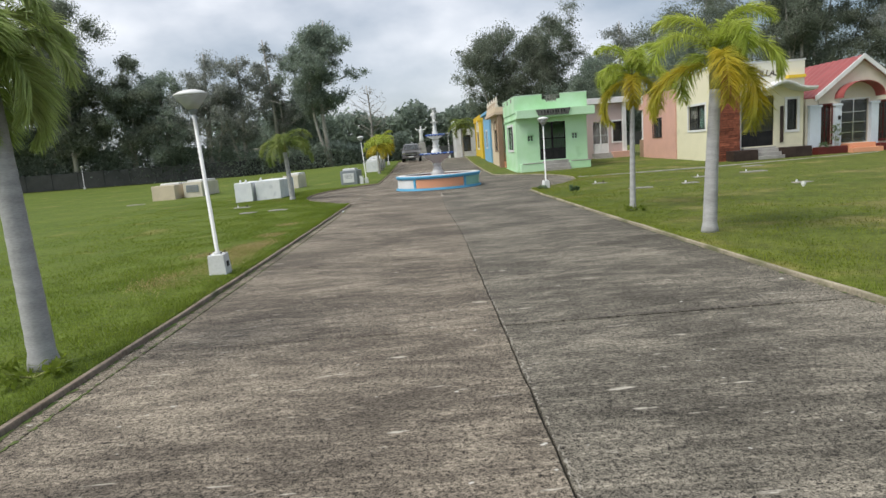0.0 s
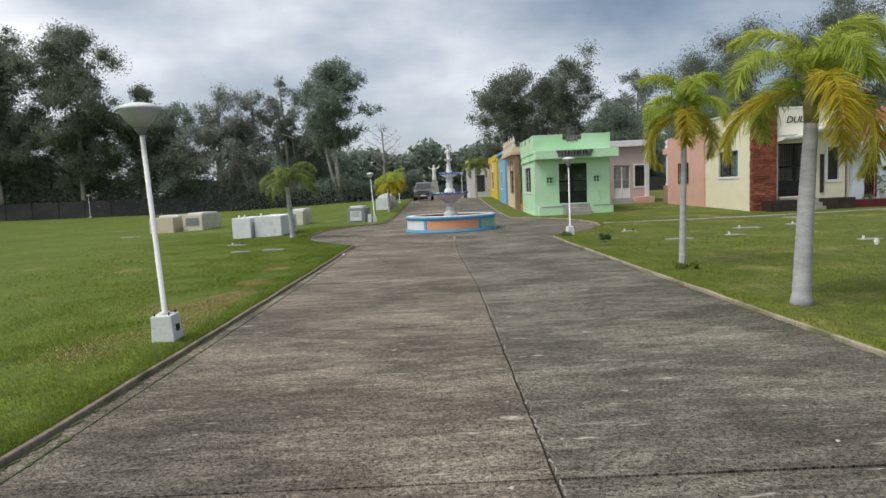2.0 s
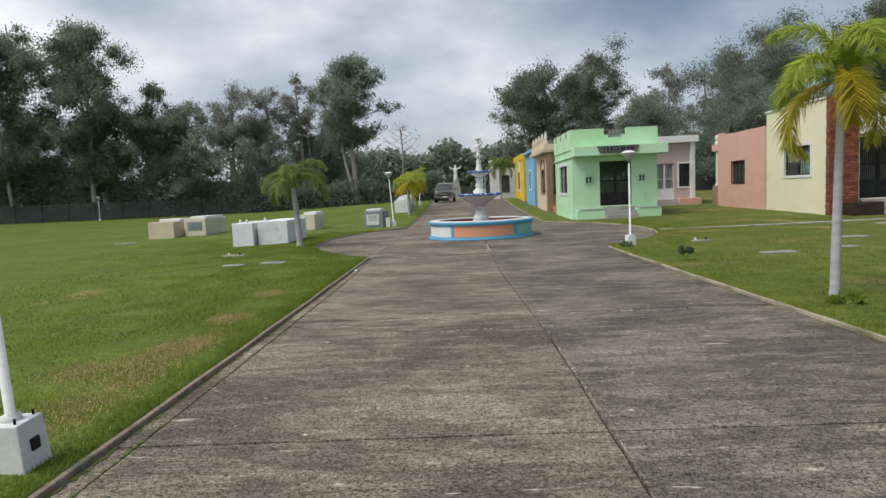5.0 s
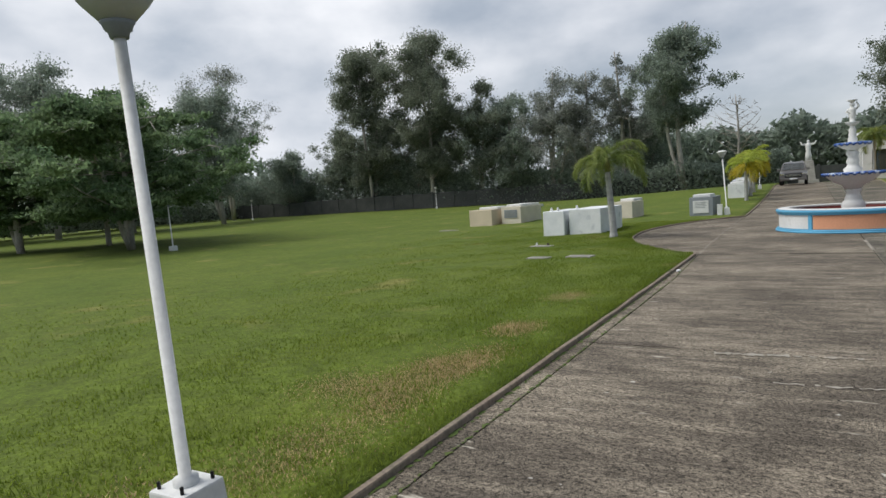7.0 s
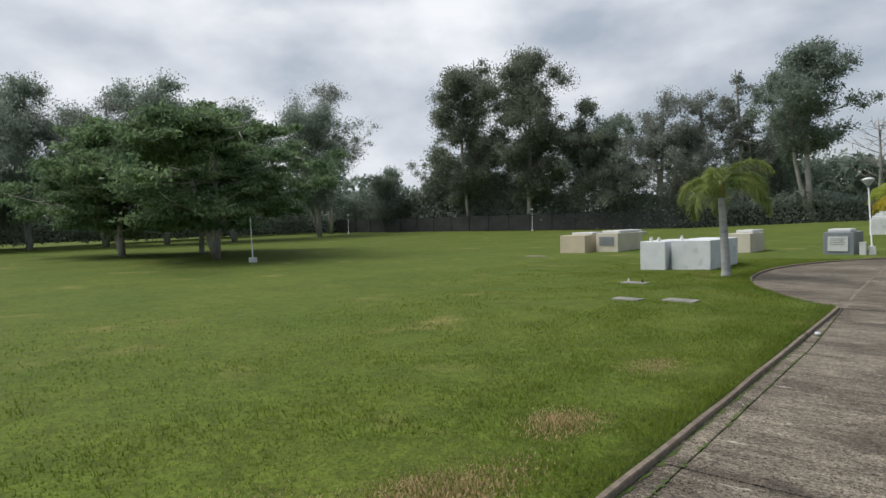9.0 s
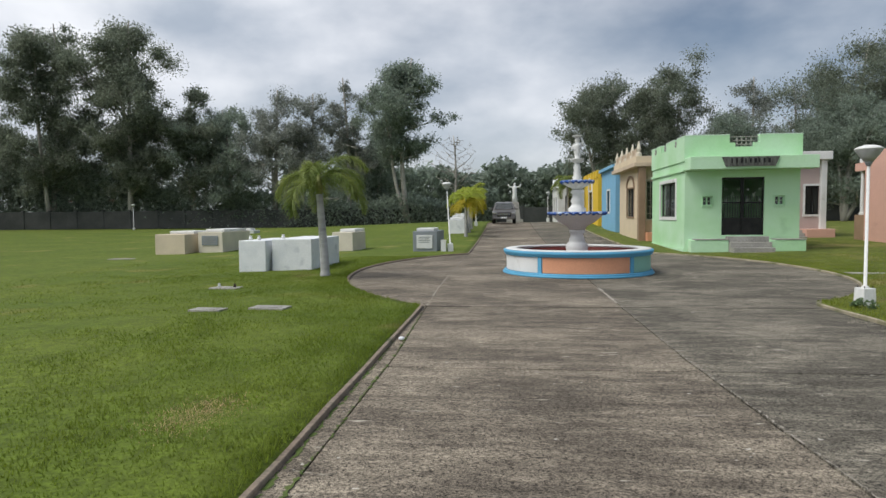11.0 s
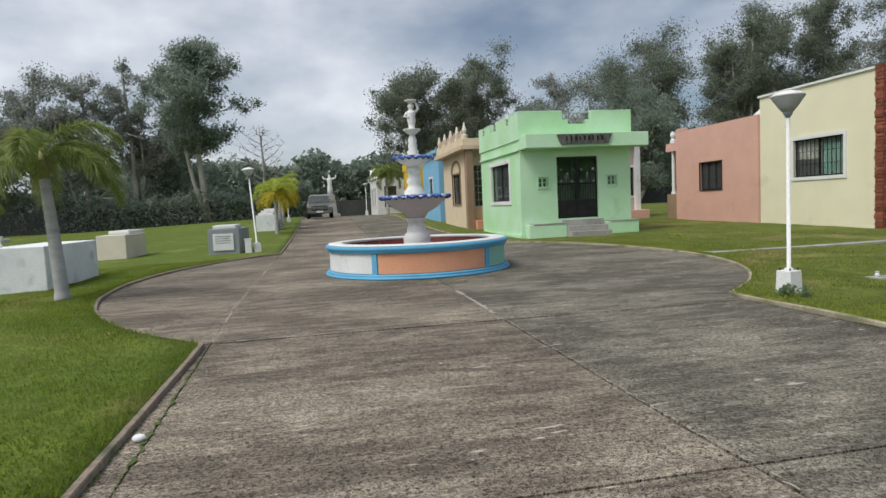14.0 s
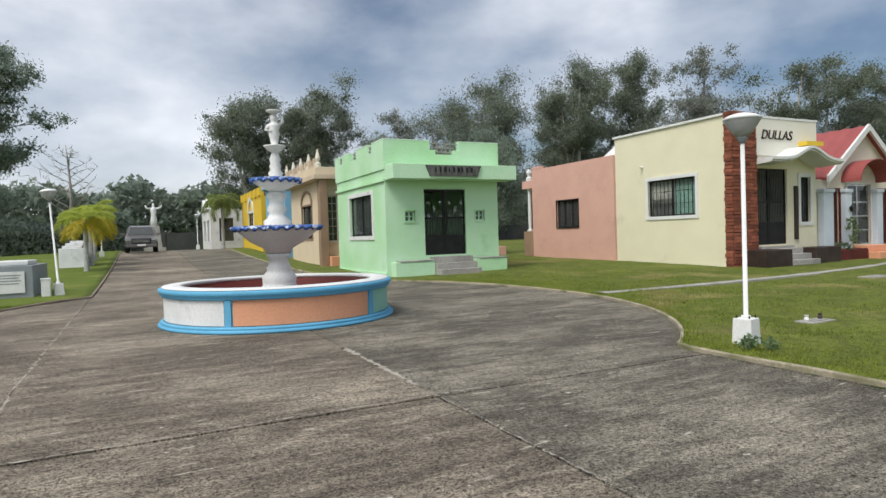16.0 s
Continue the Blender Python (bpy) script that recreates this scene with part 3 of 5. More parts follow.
for u in (5.13, 7.67):
    window(gh, "x", GY0 + 0.25, u, u + 0.35, 1.7, 2.06, 1, 0.03, M_GREEN, M_GREEN, mullions=1, grille=1, cross=1)
gate(gh, 5.82, 7.32, 0.62, 2.74, GY0 + 0.33, bars=6)
# parapet: thick band with notches, cornice line, front canopy with fascia
PAR0, PAR1 = 3.353, 4.27
def crenel(axis, at, d, u0, u1, notches):
    return wall(axis, at, d, u0, u1, PAR0, PAR1, notches)
part("parapet", crenel("x", GY0 + 0.2, 0.2, GX0 - 0.04, GX1 + 0.04, [(6.05, 7.1, 4.0, 4.28), (6.25, 6.9, 3.85, 4.28)]), M_GREEN, gh)
part("parapet", crenel("y", GX0 - 0.04, 0.2, GY0 + 0.4, GY1 + 0.04, [(36.0, 36.4, 4.05, 4.28), (37.6, 38.4, 3.98, 4.28), (39.2, 39.6, 4.05, 4.28)]), M_GREEN, gh)
part("parapet", crenel("y", GX1 + 0.04, -0.2, GY0 + 0.4, GY1 + 0.04, [(36.5, 38.0, 4.0, 4.28)]), M_GREEN, gh)
part("parapet", crenel("x", GY1 + 0.04, -0.2, GX0 + 0.16, GX1 - 0.16, []), M_GREEN, gh)
part("cornice", boxed(GX0 - 0.06, GX0 - 0.003, GY0 + 0.25, GY1, 2.98, 3.05), M_GREEN, gh)
part("canopy", boxed(GX0 - 0.02, 8.85, GY0 - 0.5, GY0 + 0.24, 3.0, 3.46, 0.015), M_GREEN, gh)
for a, b in ((GX0 - 0.05, 6.05), (7.1, GX1 + 0.05)):
    part("coping", boxed(a, b, GY0 + 0.19, GY0 + 0.41, PAR1 + 0.002, PAR1 + 0.03, 0.008), M_EDGE, gh, "chalky pale coping edge")
for a, b in ((GY0 + 0.415, 36.0), (36.4, 37.6), (38.4, 39.2), (39.6, GY1 + 0.05)):
    part("coping", boxed(GX0 - 0.05, GX0 + 0.17, a, b, PAR1 + 0.002, PAR1 + 0.03, 0.008), M_EDGE, gh, "chalky pale coping edge")
    part("baluster", lathe([(0.03, 3.98), (0.055, 4.03), (0.03, 4.1), (0.045, 4.16), (0.03, 4.2)], 8, None, GX0 - 0.05, b + 0.1), M_CEMENT, gh) if b < 39.5 else None
for i, (a, b) in enumerate(((6.08, 7.08), (6.2, 6.95), (6.3, 6.85))):
    part("balustrade_rail", boxed(a, b, GY0 + 0.26, GY0 + 0.32, 4.2 - i * 0.14, 4.23 - i * 0.14), M_CEMENT, gh)
for i in range(4):
    part("baluster", lathe([(0.02, 3.86), (0.04, 3.93), (0.025, 4.03), (0.035, 4.13), (0.02, 4.2)], 8, None, 6.34 + i * 0.16, GY0 + 0.3), M_CEMENT, gh)
# name board: grey trapezoid with unreadable darker letters
bm = boxed(5.55, 7.5, GY0 - 0.55, GY0 - 0.503, 3.08, 3.42)
for v in bm.verts:
    if v.co.z < 3.2:
        v.co.x = 6.525 + (v.co.x - 6.525) * 0.86
sign = part("name_board", bm, M_SIGN, gh, "weathered grey name board")
for i in range(9):
    part("letter_bar", boxed(5.86 + i * 0.155, 5.86 + i * 0.155 + 0.045 + 0.02 * (i % 3), GY0 - 0.562, GY0 - 0.552, 3.20, 3.36), M_IRON, sign)
for a, b in ((4.62, 5.95), (7.4, 8.62)):
    part("porch_block", boxed(a, b, GY0 - 0.16, GY0 + 0.247, -0.1, 0.45, 0.02), M_GREEN, gh)
    part("ledge", boxed(a + 0.15, b + 0.02, GY0 - 0.18, GY0 + 0.24, 0.453, 0.49, 0.01), M_CEMENT, gh)
steps(gh, 5.96, 7.39, GY0 + 0.24, 0.57, 3, M_CEMENT)
part("plinth", boxed(GX0 - 0.05, GX0 - 0.003, GY0 + 0.25, GY1, -0.15, 0.12), M_GREEN, gh)

# cream yellow house with a brick corner, name wall and curved porch roof
yh = thing("mausoleum", "cream yellow mausoleum with red brick corner and curved porch roof", "mausoleum", 0, 0, GZ)
YX0, YX1, YY0, YY1, YH = 13.7, 18.1, 30.1, 34.95, 4.62
shell(yh, M_YELLOW, YX0, YX1, YY0 + 0.05, YY1, YH, {"s": [(14.97, 16.62, 0.62, 3.05), (17.27, 17.78, 1.32, 2.8)], "w": [(31.25, 33.3, 1.66, 2.9)]})
window(yh, "y", YX0, 31.25, 33.3, 1.66, 2.9, 1, 0.11, mullions=1, grille=11, cross=2, m_glass=M_CLEAR)
window(yh, "x", YY0 + 0.05, 17.27, 17.78, 1.32, 2.8, 1, 0.12, mullions=0, grille=4)
part("curtain", boxed(YX0 + 0.155, YX0 + 0.175, 31.27, 32.25, 1.7, 2.87), M_MINT, yh, "green patterned curtain")
part("curtain", boxed(YX0 + 0.155, YX0 + 0.175, 32.3, 33.27, 2.25, 2.87), M_NAMEW, yh, "short pale lace curtain")
gate(yh, 14.97, 16.62, 0.62, 3.05, YY0 + 0.12, bars=8, mesh_top=False)
part("coping", boxed(YX0 - 0.06, YX0 + 0.2, YY0 + 0.05, YY1 + 0.05, YH + 0.003, YH + 0.08, 0.01), M_WHITE, yh)
part("coping", boxed(14.82, YX1 + 0.05, YY0 - 0.02, YY0 + 0.22, YH + 0.003, YH + 0.08, 0.01), M_WHITE, yh)
part("name_wall", boxed(14.82, YX1, YY0, YY0 + 0.046, 3.45, YH), M_NAMEW, yh, "cream white name wall")
part("door_jamb", boxed(14.82, 14.967, YY0 - 0.02, YY0 + 0.046, 0.5, 3.08), M_WHITE, yh)
letters("DULLAS", 0.42, pose(16.05, YY0 - 0.016, 3.98, 90, 0, 0), M_DARKST, yh, label="dark raised capital letters")
part("gold_plate", boxed(17.14, 18.0, YY0 - 0.3, YY0 - 0.003, 3.8, 3.94), M_GOLD, yh, "small gold-coloured plate")
bm = bmesh.new()
prev = None
for i in range(41):
    u = 14.82 + 3.5 * i / 40
    bump_h = 0.38 * math.exp(-((u - 16.75) / 0.68) ** 2)
    ring = [bm.verts.new((u, y, 3.12 + bump_h + dz)) for y, dz in ((YY0 - 0.68, 0.05), (YY0 - 0.72, 0.06), (YY0 - 0.72, 0.11), (YY0 - 0.78, 0.12), (YY0 - 0.78, 0.2), (YY0 - 0.003, 0.23), (YY0 - 0.003, 0.0))]
    if prev:
        for k in range(7):
            bm.faces.new((prev[k], ring[k], ring[(k + 1) % 7], prev[(k + 1) % 7]))
    else:
        bm.faces.new(ring)
    prev = ring
bm.faces.new(prev)
part("porch_roof", bm, M_WHITE, yh, "white curved porch roof")
for a, b, d in ((14.1, 15.3, 1.0), (16.6, 17.2, 0.9), (17.22, 18.05, 0.8)):
    part("planter_wall", boxed(a, b, YY0 - d, YY0 - 0.203, -0.1, 0.5, 0.02), M_DARKST, yh, "dark stone planter block")
part("landing", boxed(15.0, 16.6, YY0 - 0.2, YY0 + 0.045, -0.1, 0.57), M_CEMENT, yh)
steps(yh, 15.32, 16.58, YY0 - 0.203, 0.5, 3, M_CEMENT)
part("wall_plaque", boxed(16.93, 17.08, YY0 - 0.02, YY0 + 0.047, 0.75, 2.5, 0.008), M_DARKST, yh, "tall narrow dark plaque")
part("wall_spout", lathe([(0.02, 0), (0.035, 0), (0.035, 0.14), (0.02, 0.14)], 10, closed=True), M_WHITE, yh).matrix_basis = pose(13.7, 33.55, 3.42, 0, -90, 0)

# pink house
ph = thing("mausoleum", "salmon pink flat-roofed mausoleum with a white porch column", "mausoleum", 0, 0, GZ + 0.05)
shell(ph, M_PINK, 13.62, 18.3, 34.97, 40.3, 4.0, {"w": [(37.05, 38.5, 1.35, 2.5)]})
window(ph, "y", 13.62, 37.05, 38.5, 1.35, 2.5, 1, 0.0001 + 0.02, M_IRON, mullions=2)
part("parapet_tip", boxed(13.62, 13.8, 39.6, 40.3, 4.003, 4.12, 0.02), M_PINK, ph)
part("porch_beam", boxed(13.62, 18.3, 40.303, 41.1, 3.2, 3.55), M_PINK, ph)
part("porch_wall", boxed(13.62, 13.8, 40.303, 41.05, -0.1, 1.25), M_BROWN, ph, "mottled stone porch wall")
part("porch_column", lathe([(0.13, 1.25), (0.13, 1.33), (0.085, 1.36), (0.075, 3.1), (0.12, 3.15), (0.12, 3.2)], 16, None, 13.78, 40.75), M_WHITE, ph)
part("finial", lathe([(0.14, 3.55), (0.14, 3.7), (0.07, 3.76), (0.13, 3.92), (0.1, 4.05), (0.0, 4.1)], 16, None, 13.78, 40.75), M_WHITE, ph)
bm = lathe([(0.95, 4.0), (0.0, 4.85)], 4, None, 15.9, 37.2, 45, 405)
part("roof_lantern", bm, M_WHITE, ph, "small white pyramid on the roof")

# pale mauve house behind
mh = thing("mausoleum", "pale mauve mausoleum with white pilasters and barred gate", "mausoleum", 0, 0, 0.24)
shell(mh, M_MAUVE, 9.4, 13.4, 43.3, 48, 4.0, {"s": [(11.1, 12.2, 0.45, 2.65), (12.5, 13.15, 1.2, 2.6)]})
gate(mh, 11.1, 12.2, 0.45, 2.65, 43.38, M_WHITE, 5, False)
window(mh, "x", 43.3, 12.5, 13.15, 1.2, 2.6, 1, 0.1, mullions=1, grille=5)
part("cornice", boxed(9.2, 13.6, 42.95, 43.297, 3.85, 4.25, 0.03), M_WHITE, mh)
part("pilaster", boxed(13.15, 13.42, 43.1, 43.297, 0.4, 3.85, 0.02), M_WHITE, mh)
part("plinth", boxed(12.3, 13.6, 42.6, 43.297, -0.1, 0.5, 0.02), M_PINK, mh)
steps(mh, 11.0, 12.28, 43.29, 0.45, 3, M_CEMENT)

# tan house with finials and an arched window
th = thing("mausoleum", "tan mausoleum with dark brown trim, arched window and finials", "mausoleum", 0, 0, 0.25)
shell(th, M_TAN, 4.4, 8.4, 42.1, 47.6, 3.55, {"w": [(43.6, 45.4, 1.15, 2.6)], "s": [(4.66, 5.5, 1.0, 2.9)]})
window(th, "x", 42.1, 4.66, 5.5, 1.0, 2.9, 1, 0.06, M_CREAM, M_CREAM, mullions=1, grille=3, cross=5)
window(th, "y", 4.4, 43.6, 45.4, 1.15, 2.6, 1, 0.07, M_BROWN, mullions=1)
bm = bmesh.new()
for i in range(13):
    a0, a1 = math.pi * i / 13, math.pi * (i + 1) / 13
    q = [bm.verts.new((x, 44.5 + r * math.cos(a), 2.67 + 0.6 * r * math.sin(a))) for x in (4.34, 4.397) for r, a in ((0.85, a0), (0.85, a1), (1.02, a1), (1.02, a0))]
    for f in ((0, 1, 2, 3), (4, 7, 6, 5), (0, 4, 5, 1), (2, 6, 7, 3)):
        bm.faces.new([q[k] for k in f])
part("window_arch", bm, M_BROWN, th)
part("cornice", boxed(4.0, 8.7, 41.6, 48.0, 3.553, 3.75, 0.02), M_TANL, th)
part("parapet", boxed(4.1, 8.6, 41.7, 47.9, 3.753, 4.05, 0.02), M_TAN, th)
part("corner_pier", boxed(4.25, 4.55, 41.7, 42.097, -0.1, 3.55), M_BROWN, th)
part("porch_step", boxed(4.57, 6.5, 41.4, 42.097, -0.1, 0.4, 0.02), M_CORAL, th)
for i in range(5):
    yy = 41.85 + i * 1.45
    part("finial", lathe([(0.14, 4.05), (0.14, 4.2), (0.06, 4.25), (0.11, 4.4), (0.07, 4.55), (0.03, 4.75), (0.0, 4.78)], 12, None, 4.25, yy), M_CREAM, th)
    if i < 4:
        part("parapet_panel", wall("y", 4.15, 0.12, yy + 0.2, yy + 1.25, 4.053, 4.42, [(yy + 0.45, yy + 1.0, 4.15, 4.43)]), M_TANL, th)

# sky blue and bright yellow houses, then a white one
bh = thing("mausoleum", "sky blue mausoleum with small white windows", "mausoleum", 0, 0, 0.4)
shell(bh, M_BLUEH, 4.4, 8.4, 49.0, 54.3, 3.9, {"w": [(51.0, 52.0, 1.3, 2.6)]})
window(bh, "y", 4.4, 51.0, 52.0, 1.3, 2.6, 1, 0.12, mullions=1)
part("cornice", boxed(4.2, 8.6, 48.8, 54.5, 3.903, 4.1, 0.02), M_BLUEH, bh)
gh2 = thing("mausoleum", "bright yellow mausoleum with arched white window", "mausoleum", 0, 0, 0.7)
shell(gh2, M_GOLD, 4.3, 8.4, 55.3, 63.0, 3.4, {"w": [(58.2, 60.0, 1.0, 2.5)]})
window(gh2, "y", 4.3, 58.2, 60.0, 1.0, 2.5, 1, 0.16, mullions=1)
for i in range(6):
    part("merlon", boxed(4.2, 4.5, 55.4 + i * 1.35, 56.1 + i * 1.35, 3.403, 3.9, 0.02), M_GOLD, gh2)
part("window_arch", lathe([(0.75, 0), (1.05, 0), (1.05, 0.06), (0.75, 0.06)], 14, None, 0, 0, 0, 180, closed=True), M_WHITE, gh2).matrix_basis = pose(4.29, 59.1, 2.55, 90, 0, 270)
wh = thing("mausoleum", "white mausoleum with pointed arches", "mausoleum", -0.6, 0, 0.85)
shell(wh, M_WHITE, 3.0, 7.5, 65.5, 72, 3.0, {"w": [(66.5, 67.6, 0.6, 2.2), (69, 70.2, 0.6, 2.2)], "s": [(3.6, 4.6, 0.6, 2.3)]})
for a, b in ((66.5, 67.6), (69, 70.2)):
    window(wh, "y", 3.0, a, b, 0.6, 2.2, 1, 0.1, mullions=0)
window(wh, "x", 65.5, 3.6, 4.6, 0.6, 2.3, 1, 0.1, mullions=0)
for a in (65.8, 68.4):
    bm = bmesh.new()
    q = [bm.verts.new(c) for x in (2.85, 3.1) for c in ((x, a, 3.003), (x, a + 2.5, 3.003), (x, a + 1.25, 3.9))]
    for f in ((0, 1, 2), (3, 5, 4), (0, 3, 4, 1), (1, 4, 5, 2), (2, 5, 3, 0)):
        bm.faces.new([q[k] for k in f])
    part("gable", bm, M_WHITE, wh)

# red-roofed house with a gable front and a barrel awning
rh = thing("mausoleum", "pale gabled mausoleum with red ribbed roof and barrel awning", "mausoleum", 0, 0, GZ)
RX0, RX1, RY0, RY1 = 18.95, 23.1, 30.3, 36.0
RM = (RX0 + RX1) / 2
shell(rh, M_CREAM, RX0, RX1, RY0, RY1, 3.0, {"s": [(19.03, 19.6, 0.5, 2.4), (20.05, 21.45, 0.45, 2.6), (21.95, 22.6, 0.5, 2.4)]}, roof_z=2.9)
for a, b in ((19.03, 19.6), (21.95, 22.6)):
    window(rh, "x", RY0, a, b, 0.5, 2.4, 1, 0.06, M_MAROON, M_MAROON, mullions=1, grille=3, cross=4)
window(rh, "x", RY0, 20.05, 21.45, 0.45, 2.6, 1, 0.05, M_WHITE, M_CHROME, mullions=1, grille=0)
for k in range(3):
    part("glazing_bar", boxed(20.1, 21.4, RY0 + 0.02, RY0 + 0.05, 0.95 + 0.5 * k, 0.99 + 0.5 * k), M_CHROME, rh)
bm = bmesh.new()
q = [bm.verts.new(c) for y in (RY0, RY0 + 0.15) for c in ((RX0, y, 3.003), (RX1, y, 3.003), (RM, y, 4.55))]
for f in ((0, 1, 2), (3, 5, 4), (0, 3, 4, 1), (1, 4, 5, 2), (2, 5, 3, 0)):
    bm.faces.new([q[k] for k in f])
part("gable", bm, M_CREAM, rh)
for s in (-1, 1):
    ex, ez = RM + s * 2.33, 2.8
    bm = bmesh.new()
    n = 24
    rings = []
    for i in range(n + 1):
        y = RY0 - 0.18 + (RY1 + 0.3 - RY0 + 0.18) * i / n
        dz = 0.035 if i % 2 else 0.0
        rings.append([bm.verts.new(c) for c in ((ex, y, ez + dz), (RM, y, 4.66 + dz), (RM, y, 4.58), (ex, y, ez - 0.08))])
    for a, b in zip(rings, rings[1:]):
        for k in range(4):
            bm.faces.new((a[k], b[k], b[(k + 1) % 4], a[(k + 1) % 4]))
    part("roof_slope", bm, M_REDROOF, rh, "red ribbed metal roof slope")
    bm = bmesh.new()
    q = [bm.verts.new(c) for y in (RY0 - 0.27, RY0 - 0.182) for c in ((ex + s * 0.05, y, ez - 0.2), (ex + s * 0.05, y, ez + 0.06), (RM, y, 4.73), (RM, y, 4.5))]
    for f in ((0, 1, 2, 3), (4, 7, 6, 5), (0, 4, 5, 1), (1, 5, 6, 2), (2, 6, 7, 3), (3, 7, 4, 0)):
        bm.faces.new([q[k] for k in f])
    part("bargeboard", bm, M_WHITE, rh)
part("awning", lathe([(1.02, 0), (1.05, 0), (1.05, 0.68), (1.02, 0.68)], 20, None, 0, 0, 0, 180, closed=True), M_REDROOF, rh, "red barrel awning").matrix_basis = pose(20.78, RY0 - 0.003, 2.66, 90, 0, 0) @ Matrix.Diagonal((1, 0.74, 1, 1))
for x, w in ((18.68, 0.27), (19.82, 0.16), (21.66, 0.18)):
    bm = boxed(x - w, x + w, RY0 - 0.22, RY0 - 0.003, 0.3, 2.3, 0.01)
    box(bm, x - w - 0.04, x + w + 0.04, RY0 - 0.26, RY0 - 0.003, 2.3, 2.42, 0.015)
    part("pillar", bm, M_PALEB, rh, "pale blue-white square pillar")
part("side_wall", boxed(18.3, 18.93, RY0 + 0.02, RY0 + 0.17, 0.2, 2.75), M_CREAM, rh)
part("wall_lantern", lathe([(0.0, 0.0), (0.05, 0.02), (0.07, 0.16), (0.03, 0.2), (0.0, 0.24)], 10, None, 19.82, RY0 - 0.3), M_IRON, rh, "black wall lantern").location = (0, 0, 1.62)
part("porch_step", boxed(20.0, 21.5, RY0 - 1.1, RY0 - 0.003, -0.1, 0.22, 0.02), M_CORAL, rh)
part("porch_step", boxed(20.1, 21.4, RY0 - 0.7, RY0 - 0.003, 0.223, 0.44, 0.02), M_CORAL, rh)
for a, b in ((18.5, 19.98), (21.52, 23.2)):
    part("planter", boxed(a, b, RY0 - 0.75, RY0 - 0.263, -0.1, 0.36, 0.03), M_MAROON, rh, "dark red planter")

# ---- fountain ----
FX, FY = -0.2, 28.05
fo = thing("fountain", "tiered white garden fountain in a round painted basin", "fountain", FX, FY, 0.028)
basin = part("basin_wall", lathe([(1.86, 0.0), (1.86, 0.54), (1.62, 0.54), (1.62, 0.0)], 80, closed=True), M_WHITE, fo, smooth=False)
for i in range(5):
    a = -124.5 + 72 * i
    m, nm = ((M_CORAL, "coral"), (M_MINT, "mint green"), (M_WHITE, "white"), (M_CORAL, "coral"), (M_WHITE, "white"))[i]
    part("panel", lathe([(1.863, 0.10), (1.875, 0.11), (1.875, 0.50), (1.863, 0.51)], 20, None, 0, 0, a + 2.2, a + 69.8, closed=True), m, basin, nm + " painted panel")
    part("pilaster", lathe([(1.863, 0.08), (1.90, 0.08), (1.90, 0.53), (1.863, 0.53)], 3, None, 0, 0, a - 1.5, a + 1.5, closed=True), M_BLUE, basin, "blue pilaster")
part("base_moulding", lathe([(1.87, 0.0), (1.97, 0.0), (1.975, 0.035), (1.94, 0.05), (1.935, 0.06), (1.945, 0.07), (1.92, 0.095), (1.87, 0.10)], 80, closed=True), M_BLUE, fo, "light blue base moulding", True)
part("rim_moulding", lathe([(1.87, 0.49), (1.90, 0.49), (1.925, 0.51), (1.915, 0.53), (1.945, 0.55), (1.955, 0.61), (1.93, 0.625), (1.87, 0.625)], 80, closed=True), M_BLUE, fo, "light blue rim moulding", True)
part("rim", lathe([(1.60, 0.585), (1.867, 0.585), (1.867, 0.628), (1.90, 0.63), (1.89, 0.645), (1.62, 0.655), (1.595, 0.635)], 80, closed=True), M_WHITE, fo, "white basin rim", True)
part("basin_lining", lathe([(1.612, 0.58), (1.60, 0.58), (1.58, 0.10), (0.0, 0.08), (0.0, 0.0), (1.612, 0.0)], 64), M_MAROON, fo, "dark red basin lining", True)
part("pedestal", lathe([(0.0, 0.08), (0.34, 0.08), (0.34, 0.5), (0.33, 0.53), (0.285, 0.56), (0.29, 0.62), (0.295, 0.7), (0.25, 0.77), (0.2, 0.82), (0.215, 0.86), (0.18, 0.92), (0.165, 1.0), (0.2, 1.05), (0.205, 1.09), (0.17, 1.13), (0.0, 1.14)], 32), M_WHITE, fo, smooth=True)


def bowl(r, z0, z1, name, rim=True, lobes=26):
    b = part(name, lathe([(0.0, z0), (r * 0.28, z0), (r * 0.34, z0 + (z1 - z0) * 0.2), (r * 0.62, z0 + (z1 - z0) * 0.45), (r * 0.9, z0 + (z1 - z0) * 0.85), (r * 0.96, z1), (r * 0.9, z1 - 0.01), (r * 0.3, z0 + (z1 - z0) * 0.5), (0, z0 + (z1 - z0) * 0.5)], 48), M_WHITE, fo, smooth=True)
    if rim:
        bm = bmesh.new()
        rings = []
        for k in range(lobes * 8):
            a = 2 * math.pi * k / (lobes * 8)
            rr = r * (1 + 0.04 * math.cos(lobes * a) + 0.015 * math.cos(lobes * 2.5 * a))
            dz = 0.022 * math.cos(lobes * a)
            rings.append([bm.verts.new((q * math.cos(a), q * math.sin(a), z1 + zz)) for q, zz in ((rr * 0.93, -0.015), (rr, -0.05 + dz), (rr * 1.01, dz), (rr * 0.94, 0.03))])
        for a, c in zip(rings, rings[1:] + rings[:1]):
            for k in range(4):
                bm.faces.new((a[k], c[k], c[(k + 1) % 4], a[(k + 1) % 4]))
        part("rim", bm, M_NAVY, b, "scalloped deep blue rim", True)


